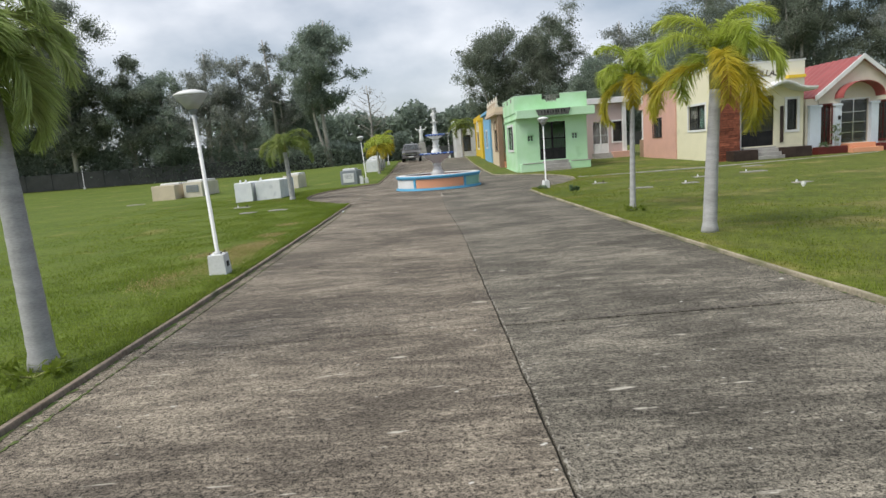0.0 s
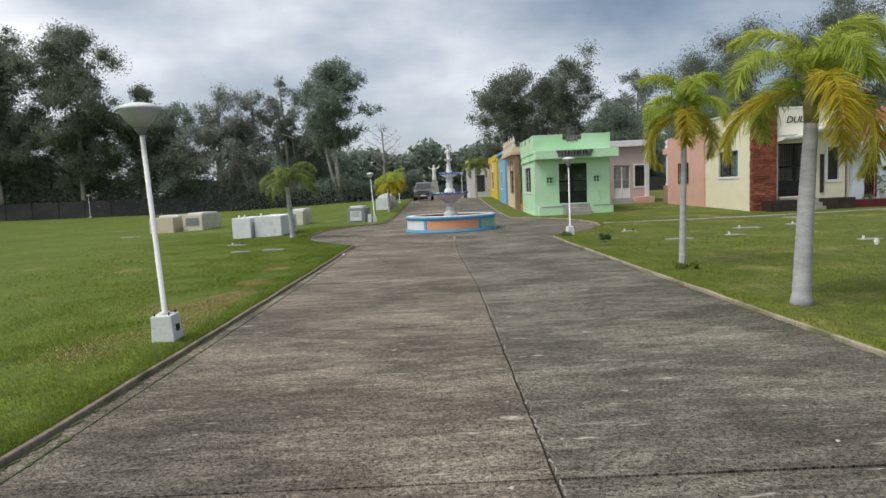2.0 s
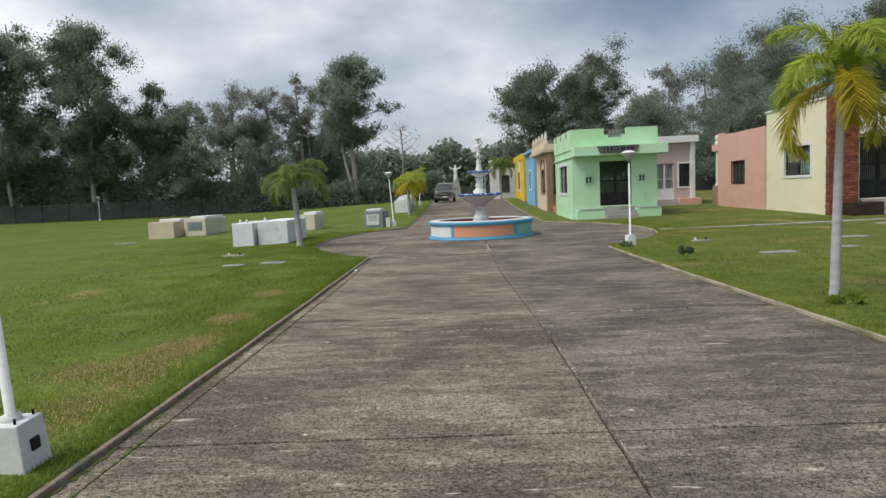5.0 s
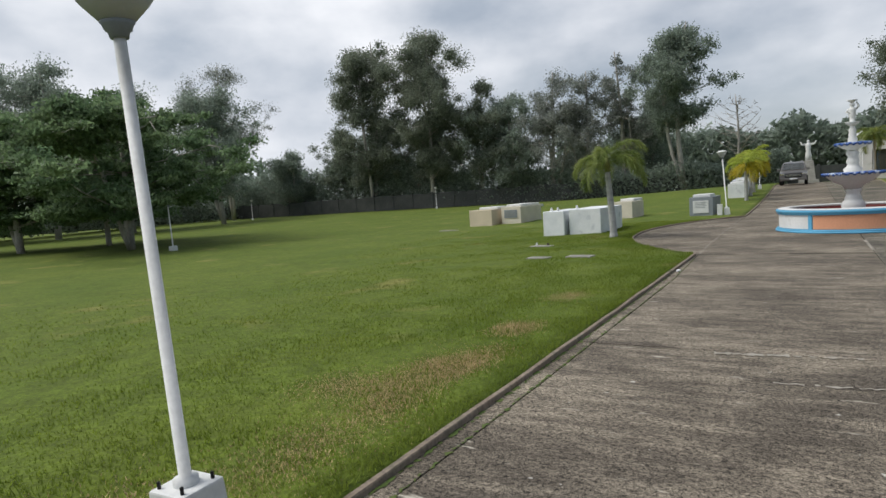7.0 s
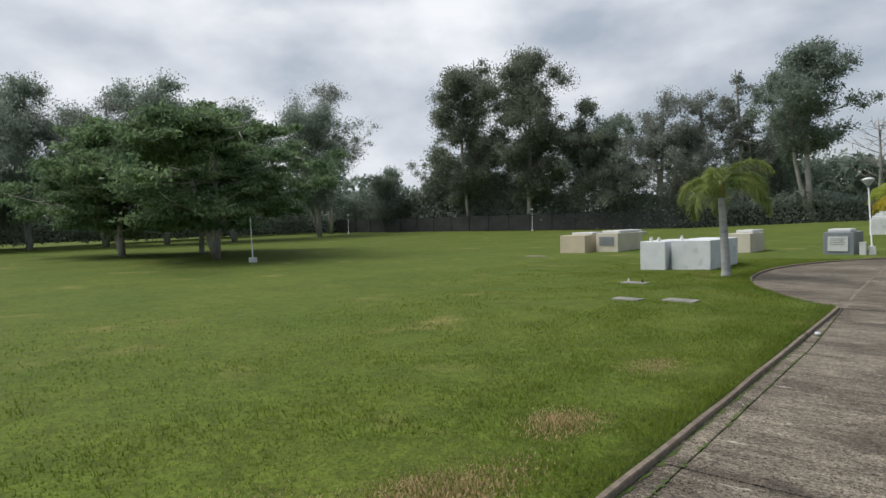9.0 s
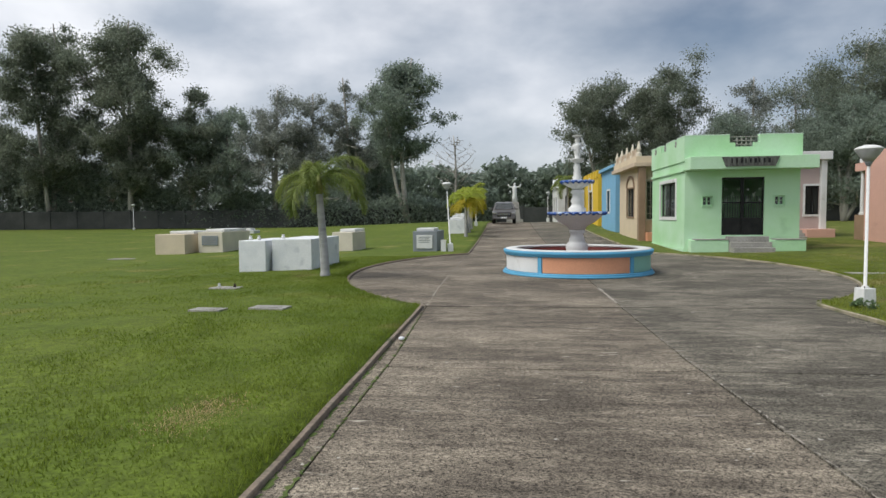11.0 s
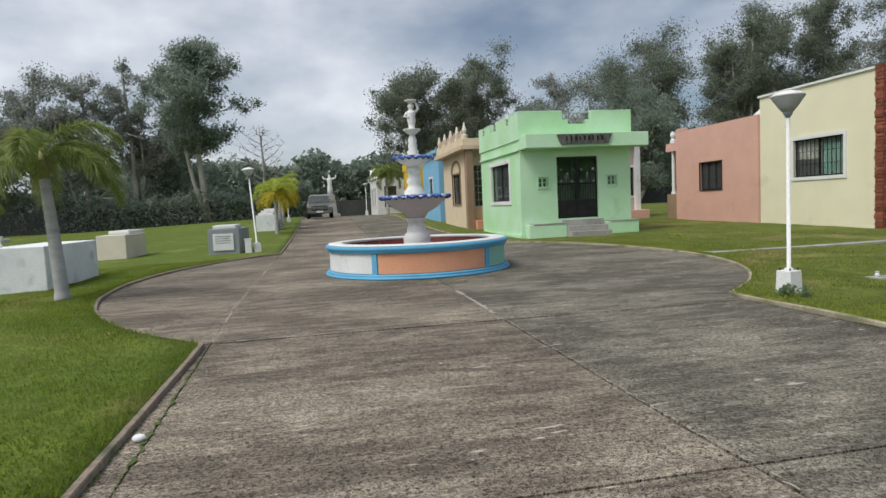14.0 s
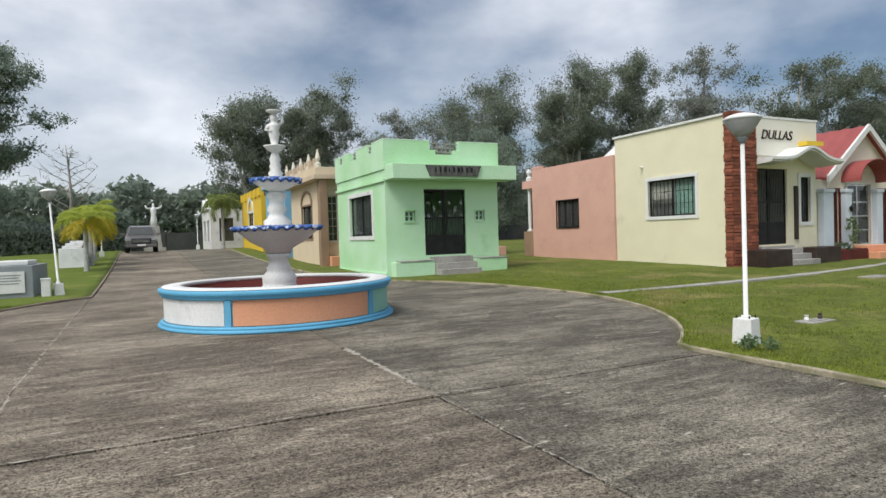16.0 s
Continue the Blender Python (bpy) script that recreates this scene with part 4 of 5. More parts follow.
bowl(0.75, 1.12, 1.57, "lower_bowl")
part("stem", lathe([(0.0, 1.45), (0.26, 1.45), (0.26, 1.58), (0.22, 1.62), (0.24, 1.68), (0.17, 1.74), (0.13, 1.82), (0.17, 1.88), (0.15, 1.93), (0.12, 2.0), (0.135, 2.06), (0.17, 2.12), (0.15, 2.18), (0.0, 2.2)], 28), M_WHITE, fo, smooth=True)
bowl(0.435, 2.18, 2.40, "middle_bowl", lobes=18)
part("stem", lathe([(0.0, 2.3), (0.15, 2.3), (0.15, 2.42), (0.11, 2.47), (0.13, 2.52), (0.085, 2.58), (0.105, 2.64), (0.08, 2.7), (0.1, 2.76), (0.075, 2.82), (0.06, 2.88), (0.0, 2.9)], 24), M_WHITE, fo, smooth=True)
bowl(0.20, 2.86, 3.0, "top_bowl", rim=False)
fig = lathe([(0.0, 2.96), (0.09, 2.96), (0.1, 3.0), (0.06, 3.03), (0.075, 3.12), (0.095, 3.2), (0.08, 3.27), (0.1, 3.33), (0.085, 3.38), (0.04, 3.41), (0.062, 3.45), (0.068, 3.5), (0.04, 3.545), (0.0, 3.55)], 16)
tube(fig, [(0.08, 0, 3.36), (0.15, -0.03, 3.42), (0.1, -0.02, 3.56)], [0.035, 0.03, 0.022], 8)
tube(fig, [(-0.08, 0, 3.36), (-0.14, 0.02, 3.28), (-0.06, -0.07, 3.24)], [0.035, 0.03, 0.022], 8)
lathe([(0.0, 3.55), (0.05, 3.55), (0.13, 3.6), (0.13, 3.615), (0.0, 3.6)], 16, fig)
part("finial_figure", fig, M_WHITE, fo, "plain white figure holding a small dish", True)

# ---- lamp posts ----
def lamp_post(x, y, z, h=2.76, rz=0, lean=0.0, back=0.0):
    lp = thing("lamp_post", "white lamp post with a conical bowl head on a concrete block", "lamp post", x, y, z, rz, "lamp posts")
    lp.matrix_basis = pose(x, y, z, back, lean, rz)
    part("base_block", boxed(-0.14, 0.14, -0.14, 0.14, -0.12, 0.32, 0.012, 0.86), M_WHITE, lp, "chipped white concrete block")
    part("junction_box", boxed(0.11, 0.14, -0.04, 0.04, 0.12, 0.2, 0.006), M_IRON, lp)
    for sx_, sy_ in ((-1, -1), (1, -1), (-1, 1), (1, 1)):
        part("bolt", lathe([(0.0, 0.315), (0.009, 0.315), (0.009, 0.355), (0.0, 0.36)], 6, None, sx_ * 0.085, sy_ * 0.085), M_IRON, lp)
    part("pole", lathe([(0.0, 0.3), (0.06, 0.3), (0.06, 0.352), (0.03, 0.358), (0.027, h - 0.34), (0.0, h - 0.34)], 20), M_WHITE, lp, smooth=True)
    part("collar", lathe([(0.0, h - 0.36), (0.04, h - 0.36), (0.045, h - 0.335), (0.058, h - 0.325), (0.064, h - 0.305), (0.075, h - 0.29), (0.0, h - 0.29)], 20), M_GREYT, lp, "grey ribbed collar", True)
    part("bowl", lathe([(0.071, h - 0.29), (0.14, h - 0.215), (0.221, h - 0.105), (0.226, h - 0.09), (0.214, h - 0.09), (0.131, h - 0.205), (0.066, h - 0.283)], 36, closed=True), M_LAMPG, lp, "translucent grey conical bowl", True)
    part("bulb", lathe([(0.0, h - 0.285), (0.03, h - 0.285), (0.03, h - 0.24), (0.055, h - 0.19), (0.045, h - 0.14), (0.0, h - 0.12)], 14), M_WHITE, lp, "", True)
    part("cap", lathe([(0.222, h - 0.088), (0.234, h - 0.088), (0.239, h - 0.072), (0.234, h - 0.06), (0.165, h - 0.028), (0.085, h - 0.008), (0.0, h), (0.0, h - 0.02), (0.165, h - 0.04), (0.22, h - 0.075)], 36), M_WHITE, lp, "shallow white cap", True)
    return lp


lamp_a = lamp_post(-3.868, 8.675, gz(-3.9, 8.8), h=2.76, lean=-1.5, back=1.7)
for x, y in ((3.59, 21.67), (-4.26, 35.45), (1.75, 69.0), (-64, 64), (-4.3, 57.0), (-40, 71), (15.2, 62.0)):
    copy_thing(lamp_a, pose(x, y, gz(x, y) - (0.1 if x < -20 else 0), 0, -3 if y == 35.45 else 0, 12) @ Matrix.Diagonal((0.83, 0.83, 0.925 if y < 25 else 0.985, 1)))
bare = thing("lamp_post", "bare white post without its lamp head under the trees", "lamp post", -29.2, 26.9, gz(-29, 27) - 0.1, 0, "lamp posts")
bare.matrix_basis = pose(-29.2, 26.9, gz(-29, 27) - 0.1, 0, -2.5, 0)
part("base_block", boxed(-0.17, 0.17, -0.17, 0.17, -0.15, 0.34, 0.015, 0.86), M_WHITE, bare, "white concrete block")
part("pole", lathe([(0.0, 0.3), (0.05, 0.3), (0.05, 0.36), (0.032, 0.37), (0.028, 2.36), (0.0, 2.36)], 14), M_WHITE, bare, smooth=True)
part("collar", lathe([(0.0, 2.34), (0.042, 2.34), (0.05, 2.4), (0.07, 2.44), (0.0, 2.45)], 14), M_GREYT, bare, "grey ribbed collar")
part_box = thing("meter_box", "small white meter box beside a lamp post", "meter box", -4.52, 35.3, gz(-4.5, 35.3))
part("body", boxed(-0.1, 0.1, -0.08, 0.08, -0.05, 0.42, 0.02), M_WHITE, part_box)
part("lid", boxed(-0.11, 0.11, -0.09, 0.09, 0.423, 0.46, 0.01), M_WHITE, part_box)

# ---- tombs ----
def tomb(x0, y0, w, d, h, m, label, lid=None, plaque=False, rz=0, vase=0):
    t = thing("tomb", label, "tomb", x0 + w / 2, y0 + d / 2, gz(x0, y0), rz, "box tombs on the lawn")
    bm = boxed(-w / 2, w / 2, -d / 2, d / 2, -0.1, h, 0.02)
    part("body", bm, m, t)
    if lid:
        part("lid", boxed(-w / 2 + 0.12, w / 2 - 0.12, lid[0] - d / 2, lid[1] - d / 2, h + 0.003, h + 0.12, 0.03), M_WHITE, t, "raised white lid slab")
    if plaque:
        pl = part("plaque", boxed(-w * 0.34, w * 0.32, -d / 2 - 0.03, -d / 2 - 0.003, h * (0.36 if plaque == 1 else 0.16), h * 0.82, 0.005), M_GREYT if plaque == 1 else M_WHITE, t, "inscribed plaque")
        for k in range(4):
            part("text_bar", boxed(-w * 0.26, w * (0.24 - 0.05 * (k % 2)), -d / 2 - 0.036, -d / 2 - 0.032, h * (0.70 - 0.085 * k), h * (0.725 - 0.085 * k)), M_CEMENT if plaque == 1 else M_GREYT, pl)
    for k in range(vase):
        part("vase", lathe([(0.0, h), (0.04, h), (0.055, h + 0.05), (0.03, h + 0.1), (0.045, h + 0.13), (0.0, h + 0.13)], 12, None, -w / 2 + 0.2 + 0.25 * k, -d / 2 + 0.35), M_WHITE, t)
    return t


tomb(-9.5, 27.9, 0.8, 2.3, 0.87, M_TOMBW, "weathered whitewashed box tomb on the lawn", vase=2, rz=-3)
tomb(-8.62, 28.05, 1.15, 2.7, 0.89, M_TOMBW, "weathered whitewashed box tomb beside another", vase=1, rz=-1)
tomb(-17.05, 36.4, 1.4, 2.3, 0.85, M_BEIGE, "beige box tomb with a raised white lid", (0.9, 2.2), rz=-4)
tomb(-15.35, 36.9, 1.15, 2.5, 0.9, M_CREAM, "cream box tomb with a grey plaque", (0.4, 2.4), 1, rz=-4)
tomb(-9.15, 36.0, 0.88, 1.9, 0.8, M_CREAM, "cream box tomb with a raised white lid", (0.7, 2.2), rz=-3)
tomb(-5.7, 35.3, 0.95, 2.1, 0.8, M_GREYT, "grey box tomb with a white inscribed plaque", (0.2, 1.4), 2, rz=-2)
for x, y in ((-5.6, 49.0), (-5.8, 52.5), (-5.9, 56.0)):
    tomb(x, y, 1.0, 2.2, 0.85, M_TOMBW, "small white box tomb near the road edge", (0.3, 2.0))
tomb(13.0, 48.5, 1.2, 2.2, 0.75, M_TOMBW, "white box tomb behind the houses", (0.3, 2.0))
lt = thing("raised_lid", "distant white tomb lid on the lawn", "tomb", -21.5, 56.0, gz(-21.5, 56))
part("slab", boxed(-0.8, 0.8, -0.6, 0.6, -0.05, 0.22, 0.03), M_WHITE, lt)
part("cover", boxed(-0.55, 0.5, -0.4, 0.4, 0.223, 0.38, 0.04), M_WHITE, lt)


def marker(x, y, w=0.6, d=0.34, rz=0, vase=0, hole=False):
    gm = thing("grave_marker", "flat pale stone grave marker set in the grass", "grave marker", x, y, gz(x, y) + bumpy(x, y), rz, "flat markers in the lawn")
    part("slab", boxed(-w / 2, w / 2, -d / 2, d / 2, -0.06, 0.028, 0.008), M_STONE, gm)
    part("nameplate", boxed(-w * 0.32, w * 0.32, -d * 0.28, d * 0.28, 0.03, 0.036, 0.002), M_CEMENT, gm)
    for k in range(vase):
        part("vase", lathe([(0.0, 0.028), (0.026, 0.028), (0.035, 0.05), (0.02, 0.085), (0.03, 0.105), (0.0, 0.1)], 12, None, -w * 0.3 + k * w * 0.6, d * 0.1), (M_WHITE, M_DARKST)[k % 2], gm)
    return gm


for x, y, w, d, rz, v in ((-6.02, 21.2, 0.62, 0.36, -6, 0), (-6.98, 20.95, 0.55, 0.3, -4, 0), (-8.1, 24.0, 0.62, 0.36, -5, 2), (-16.8, 33.6, 0.9, 0.4, 0, 0),
                       (6.05, 18.75, 0.7, 0.3, 3, 0), (9.3, 21.5, 0.8, 0.35, 4, 1), (11.4, 22.1, 0.9, 0.35, 3, 1), (5.7, 22.25, 0.5, 0.26, 2, 2), (7.9, 19.4, 0.5, 0.28, 2, 1),
                       (13.2, 25.6, 0.8, 0.4, 0, 0), (9.9, 16.6, 0.5, 0.26, 5, 1)):
    marker(x, y, w, d, rz, v)
ur = thing("urn", "small white urn standing in the grass", "urn", 9.15, 15.3, gz(9, 15))
part("body", lathe([(0.0, 0.0), (0.045, 0.0), (0.03, 0.025), (0.055, 0.07), (0.06, 0.1), (0.035, 0.14), (0.05, 0.155), (0.0, 0.15)], 16), M_WHITE, ur, smooth=True)
part("foot", boxed(-0.07, 0.07, -0.07, 0.07, -0.06, 0.003), M_CEMENT, ur)

st = thing("rock", "pale loose stone lying on the kerb", "stone", -3.40, 18.87, g(19))
bm = bmesh.new()
bmesh.ops.create_icosphere(bm, subdivisions=2, radius=0.037)
for v in bm.verts:
    v.co = Vector((v.co.x * 1.1, v.co.y * 0.8, v.co.z * 0.7 + 0.026)) * (1 + 0.2 * noise.noise(v.co * 12))
part("stone", bm, M_TOMBW, st)

# ---- car on the far stretch of road ----
car = thing("car", "dark grey sport utility car parked facing down the road", "car", -2.25, 62.3, g(62.3))
def car_body():
    bm = bmesh.new()
    prof = [(-2.3, 0.35), (-2.34, 0.6), (-2.28, 0.92), (-1.35, 1.08), (-0.55, 1.66), (0.2, 1.76), (1.5, 1.72), (2.15, 1.15), (2.25, 0.7), (2.2, 0.35)]
    half = [0.84, 0.9, 0.9, 0.88, 0.7, 0.68, 0.66, 0.84, 0.9, 0.86]
    rows = [[bm.verts.new((s * w, y, z)) for s in (-1, 1)] for (y, z), w in zip(prof, half)]
    for a, b in zip(rows, rows[1:]):
        bm.faces.new((a[0], a[1], b[1], b[0]))
    low = rows
    for s in (0, 1):
        bm.faces.new([r[s] for r in rows] if s else [r[s] for r in reversed(rows)])
    bm.faces.new((rows[-1][0], rows[-1][1], rows[0][1], rows[0][0]))
    bmesh.ops.recalc_face_normals(bm, faces=bm.faces)
    bmesh.ops.bevel(bm, geom=bm.edges[:], offset=0.05, segments=2, affect="EDGES")
    return bm
part("body", car_body(), M_CARP, car)
def quad_slab(pts, t):
    bm = bmesh.new()
    a = [bm.verts.new(p) for p in pts]
    n = (Vector(pts[1]) - Vector(pts[0])).cross(Vector(pts[2]) - Vector(pts[0])).normalized() * t
    b = [bm.verts.new(Vector(p) + n) for p in pts]
    bm.faces.new(a), bm.faces.new(list(reversed(b)))
    for k in range(4):
        bm.faces.new((a[k], a[(k + 1) % 4], b[(k + 1) % 4], b[k]))
    return bm
part("windscreen", quad_slab([(-0.74, -1.27, 1.145), (0.74, -1.27, 1.145), (0.62, -0.6, 1.635), (-0.62, -0.6, 1.635)], 0.02), M_GLASS, car, "dark windscreen")
for s in (-1, 1):
    part("side_window", quad_slab([(s * 0.89, -0.95, 1.12), (s * 0.9, 1.5, 1.15), (s * 0.72, 1.3, 1.6), (s * 0.73, -0.4, 1.6)], 0.02 * s), M_GLASS, car)
    part("headlight", boxed(s * 0.72 - 0.17, s * 0.72 + 0.17, -2.37, -2.27, 0.76, 0.9, 0.02), M_CHROME, car, "clear headlight")
    mir = part("mirror", boxed(s * 1.0 - 0.1, s * 1.0 + 0.1, -0.95, -0.85, 1.1, 1.25, 0.03), M_CARP, car)
    part("fog_light", boxed(s * 0.7 - 0.08, s * 0.7 + 0.08, -2.375, -2.33, 0.46, 0.56, 0.02), M_IRON, car)
    for yy in (-1.45, 1.4):
        wheel = part("wheel", lathe([(0.2, -0.11), (0.32, -0.12), (0.35, -0.08), (0.35, 0.08), (0.32, 0.12), (0.2, 0.11)], 24, closed=True), M_RUBBER, car, "black tyre")
        wheel.matrix_basis = pose(s * 0.82, yy, 0.35, 0, 90, 0)
        part("rim", lathe([(0.0, -0.05), (0.205, -0.09), (0.205, 0.09), (0.0, 0.05)], 16), M_CHROME, wheel)
part("grille", boxed(-0.55, 0.55, -2.39, -2.28, 0.56, 0.88, 0.02), M_IRON, car, "black grille")
for k in range(3):
    part("grille_bar", boxed(-0.5, 0.5, -2.402, -2.388, 0.66 + 0.06 * k, 0.685 + 0.06 * k), M_CHROME, car)
part("bumper", boxed(-0.88, 0.88, -2.42, -2.2, 0.34, 0.54, 0.05), M_CARP, car)
part("number_plate", boxed(-0.24, 0.24, -2.435, -2.423, 0.42, 0.54), M_WHITE, car)

# ---- far monument: plain standing statue on a tall pedestal ----
sp = thing("statue_pedestal", "tall tapered white pedestal behind the car", "pedestal", -1.25, 72.0, g(60) - 0.12)
part("shaft", boxed(-0.55, 0.55, -0.55, 0.55, 0.35, 2.05, 0.03, 0.7), M_CEMENT, sp)
part("base", boxed(-0.8, 0.8, -0.8, 0.8, 0.0, 0.35, 0.03), M_CEMENT, sp)
bm = lathe([(0.0, 0.0), (0.27, 0.0), (0.24, 0.5), (0.19, 0.95), (0.24, 1.35), (0.22, 1.5), (0.08, 1.58), (0.11, 1.7), (0.1, 1.82), (0.0, 1.88)], 20)
tube(bm, [(0.25, 0, 1.45), (0.5, -0.1, 1.5), (0.62, -0.15, 1.75)], [0.1, 0.08, 0.05])
tube(bm, [(-0.25, 0, 1.45), (-0.5, -0.1, 1.45), (-0.6, -0.15, 1.7)], [0.1, 0.08, 0.05])
sto = tagged(part("statue", bm, M_WHITE, smooth=True), "plain white standing statue with raised arms", "statue")
sto.matrix_basis = pose(-1.25, 72.0, g(60) - 0.12 + 2.05)
# second plain monument seen among the far trees
mo = thing("monument", "white stepped monument beyond the boundary wall", "monument", -47.5, 92.0, g0(60))
part("plinth", boxed(-2.6, 2.6, -1.6, 1.6, 0, 2.3, 0.03), M_CEMENT, mo)
part("base", boxed(-1.7, 1.7, -1.2, 1.2, 2.303, 3.2, 0.03), M_WHITE, mo)
part("block", boxed(-1.1, 1.1, -0.8, 0.8, 3.203, 4.6, 0.03, 0.75), M_WHITE, mo)
part("top", lathe([(0.0, 4.6), (0.55, 4.6), (0.5, 5.2), (0.3, 5.6), (0.36, 6.1), (0.0, 6.6)], 12), M_WHITE, mo, smooth=True)
# pale low houses glimpsed between the trunks beyond the wall
for x0, x1, y0, h in ((-62.0, -55.5, 92.0, 3.4), (-42.0, -35.5, 95.0, 4.0), (-30.0, -25.0, 96.0, 3.4)):
    hs = thing("house", "low white house glimpsed through the trees", "house", (x0 + x1) / 2, y0, g0(60))
    w_ = (x1 - x0) / 2
    part("wall", wall("x", 0.0, 0.2, -w_, w_, 0, h, [(-w_ + 1.0, -w_ + 2.0, 1.0, 2.2), (w_ - 2.2, w_ - 1.0, 1.0, 2.2), (-0.5, 0.5, 0.0, 2.1)]), M_WHITE, hs)
    part("wall", boxed(-w_, w_, 4.8, 5.0, 0, h), M_WHITE, hs)
    for s in (-1, 1):
        part("wall", boxed(min(s * w_, s * (w_ - 0.2)), max(s * w_, s * (w_ - 0.2)), 0.203, 4.797, 0, h), M_WHITE, hs)
    part("roof", boxed(-w_ - 0.4, w_ + 0.4, -0.5, 5.4, h + 0.003, h + 0.25, 0.03), M_REDROOF if x0 < -60 else M_CEMENT, hs)
    part("door", boxed(-0.5, 0.5, 0.08, 0.13, 0, 2.1), M_BROWN, hs)
    for a in (-w_ + 1.5, w_ - 1.6):
        part("pane", boxed(a - 0.55, a + 0.55, 0.1, 0.12, 1.0, 2.2), M_GLASS, hs)

# ---- palms ----
def frond_mesh(L, e0, droop, width, seed):
    """A feathery frond along +x: a curved rib with rows of narrow leaflets."""
    rnd = np.random.RandomState(seed)
    n = 54
    s = np.linspace(0, 1, n)
    ang = np.radians(e0) - np.radians(droop) * s ** 1.25
    px, pz = np.concatenate([[0], np.cumsum(np.cos(ang[:-1]) * L / (n - 1))]), np.concatenate([[0], np.cumsum(np.sin(ang[:-1]) * L / (n - 1))])
    V, Fc = [], []

    def strip(p, d, l, w, sag):
        d = d / np.linalg.norm(d)
        side = np.cross(d, [0, 0, 1.0]) + 1e-4
        side /= np.linalg.norm(side)
        side = side * np.cos(0.6) + np.cross(d, side) * np.sin(0.6) * rnd.choice([-1, 1])
        b = len(V)
        for f, ww in ((0, w * 0.6), (0.45, w), (1.0, w * 0.12)):
            c = p + d * l * f - np.array([0, 0, sag * l * f * f])
            V.append(c + side * ww / 2), V.append(c - side * ww / 2)
        Fc.append((b, b + 2, b + 3, b + 1)), Fc.append((b + 2, b + 4, b + 5, b + 3))

    for i in range(5, n):
        for sgn in (-1, 1):
            for rep in range(4):
                f = s[i]
                l = width * (0.45 + 0.75 * math.sin(math.pi * min(f * 0.9 + 0.12, 1.0))) * rnd.uniform(0.8, 1.1)
                t = np.array([math.cos(ang[i]), 0, math.sin(ang[i])])
                up = np.array([-t[2], 0, t[0]])
                lift = rnd.uniform(-0.5, 0.75)
                d = sgn * np.array([0, 1, 0]) * 0.85 + t * rnd.uniform(0.55, 0.95) + up * lift
                strip(np.array([px[i], 0, pz[i]]), d, l, 0.0145, rnd.uniform(0.25, 0.6))
    for i in range(n - 1):
        w = 0.02 * (1 - 0.75 * s[i]) + 0.004
        b = len(V)
        for j, ww in ((i, w), (i + 1, w)):
            V.append(np.array([px[j], ww, pz[j]])), V.append(np.array([px[j], -ww, pz[j] - ww * 0.3]))
        Fc.append((b, b + 2, b + 3, b + 1))
    return np.array(V), np.array(Fc)


def palm(x, y, top, shaft, r, L, n, label, lean=(0, 0), seed=1, yellow=3, e_hi=62, e_lo=-25, width=0.34, droop=105, green=None):
    rnd = random.Random(seed)
    p = thing("palm", label, "palm tree", x, y, gz(x, y) - 0.03, 0, "foxtail palms")
    bm = bmesh.new()
    k = 26
    pts = [(lean[0] * (i / k) ** 1.2, lean[1] * i / k, top * i / k) for i in range(k + 1)]
    rr = [r * (1.25 - 0.25 * min(1, i / 2)) * (1 - 0.28 * i / k) * (1.0 + (0.03 if i % 2 else 0)) for i in range(k + 1)]
    part("trunk", tube(bm, pts, rr, 14), M_TRUNK, p, "pale grey ringed trunk", True)
    cx, cy, cz = pts[-1]
    part("crownshaft", tube(bmesh.new(), [(cx, cy, cz - 0.02), (cx, cy, cz + shaft * 0.3), (cx, cy, cz + shaft)], [r * 0.74, r * 0.85, r * 0.3], 12), M_SHAFT, p, "green crownshaft", True)
    for i in range(n):
        f = i / (n - 1)
        e = e_hi + (e_lo - e_hi) * f + rnd.uniform(-6, 6)
        v, q = frond_mesh(L * rnd.uniform(0.88, 1.08) * (0.85 + 0.15 * f), e, droop * (0.75 + 0.35 * rnd.random()), width, seed * 50 + i)
        fr = cards("frond", v, q, M_FRONDY if (n - i) <= yellow else green or M_FROND, p, "yellowing frond" if (n - i) <= yellow else "")
        fr.matrix_basis = pose(cx, cy, cz + shaft * (0.95 - 0.45 * f), 0, 0, i * 137.5 + rnd.uniform(-15, 15))
    return p


palm(3.92, 9.22, 2.3, 0.6, 0.112, 1.6, 11, "foxtail palm with yellowing fronds beside the road", (0.1, 0), 3, 4, 86, 2, 0.31, 150)
palm(3.96, 13.18, 2.6, 0.55, 0.065, 1.25, 10, "slender foxtail palm beside the road", (0.05, 0), 5, 3, 84, 0, 0.28, 142)
palm(-6.6, 26.35, 2.1, 0.5, 0.115, 1.55, 9, "drooping dull green palm on the lawn edge", (-0.12, 0), 8, 0, 58, 12, 0.34, 140, M_FRONDG)
palm(-4.0, 4.5, 2.35, 0.5, 0.108, 0.92, 17, "foxtail palm with ringed grey trunk beside the kerb", (-0.05, 0), 11, 0, 80, -15, 0.24, 145, M_FRONDP)
for i, (x, y, t) in enumerate(((-4.35, 46.2, 1.7), (-4.4, 50.0, 1.9), (-4.45, 53.5, 2.1))):
    palm(x, y, t, 0.5, 0.1, 1.5, 11, "yellow-fronded palm in a row beside the road", (0, 0), 20 + i, (6, 4, 8)[i], 60, -5)
palm(2.95, 63.0, 2.95, 0.55, 0.12, 1.75, 14, "dull green palm before the white house", (0, 0), 31, 0, 62, -10, 0.4, 120, M_FRONDG)


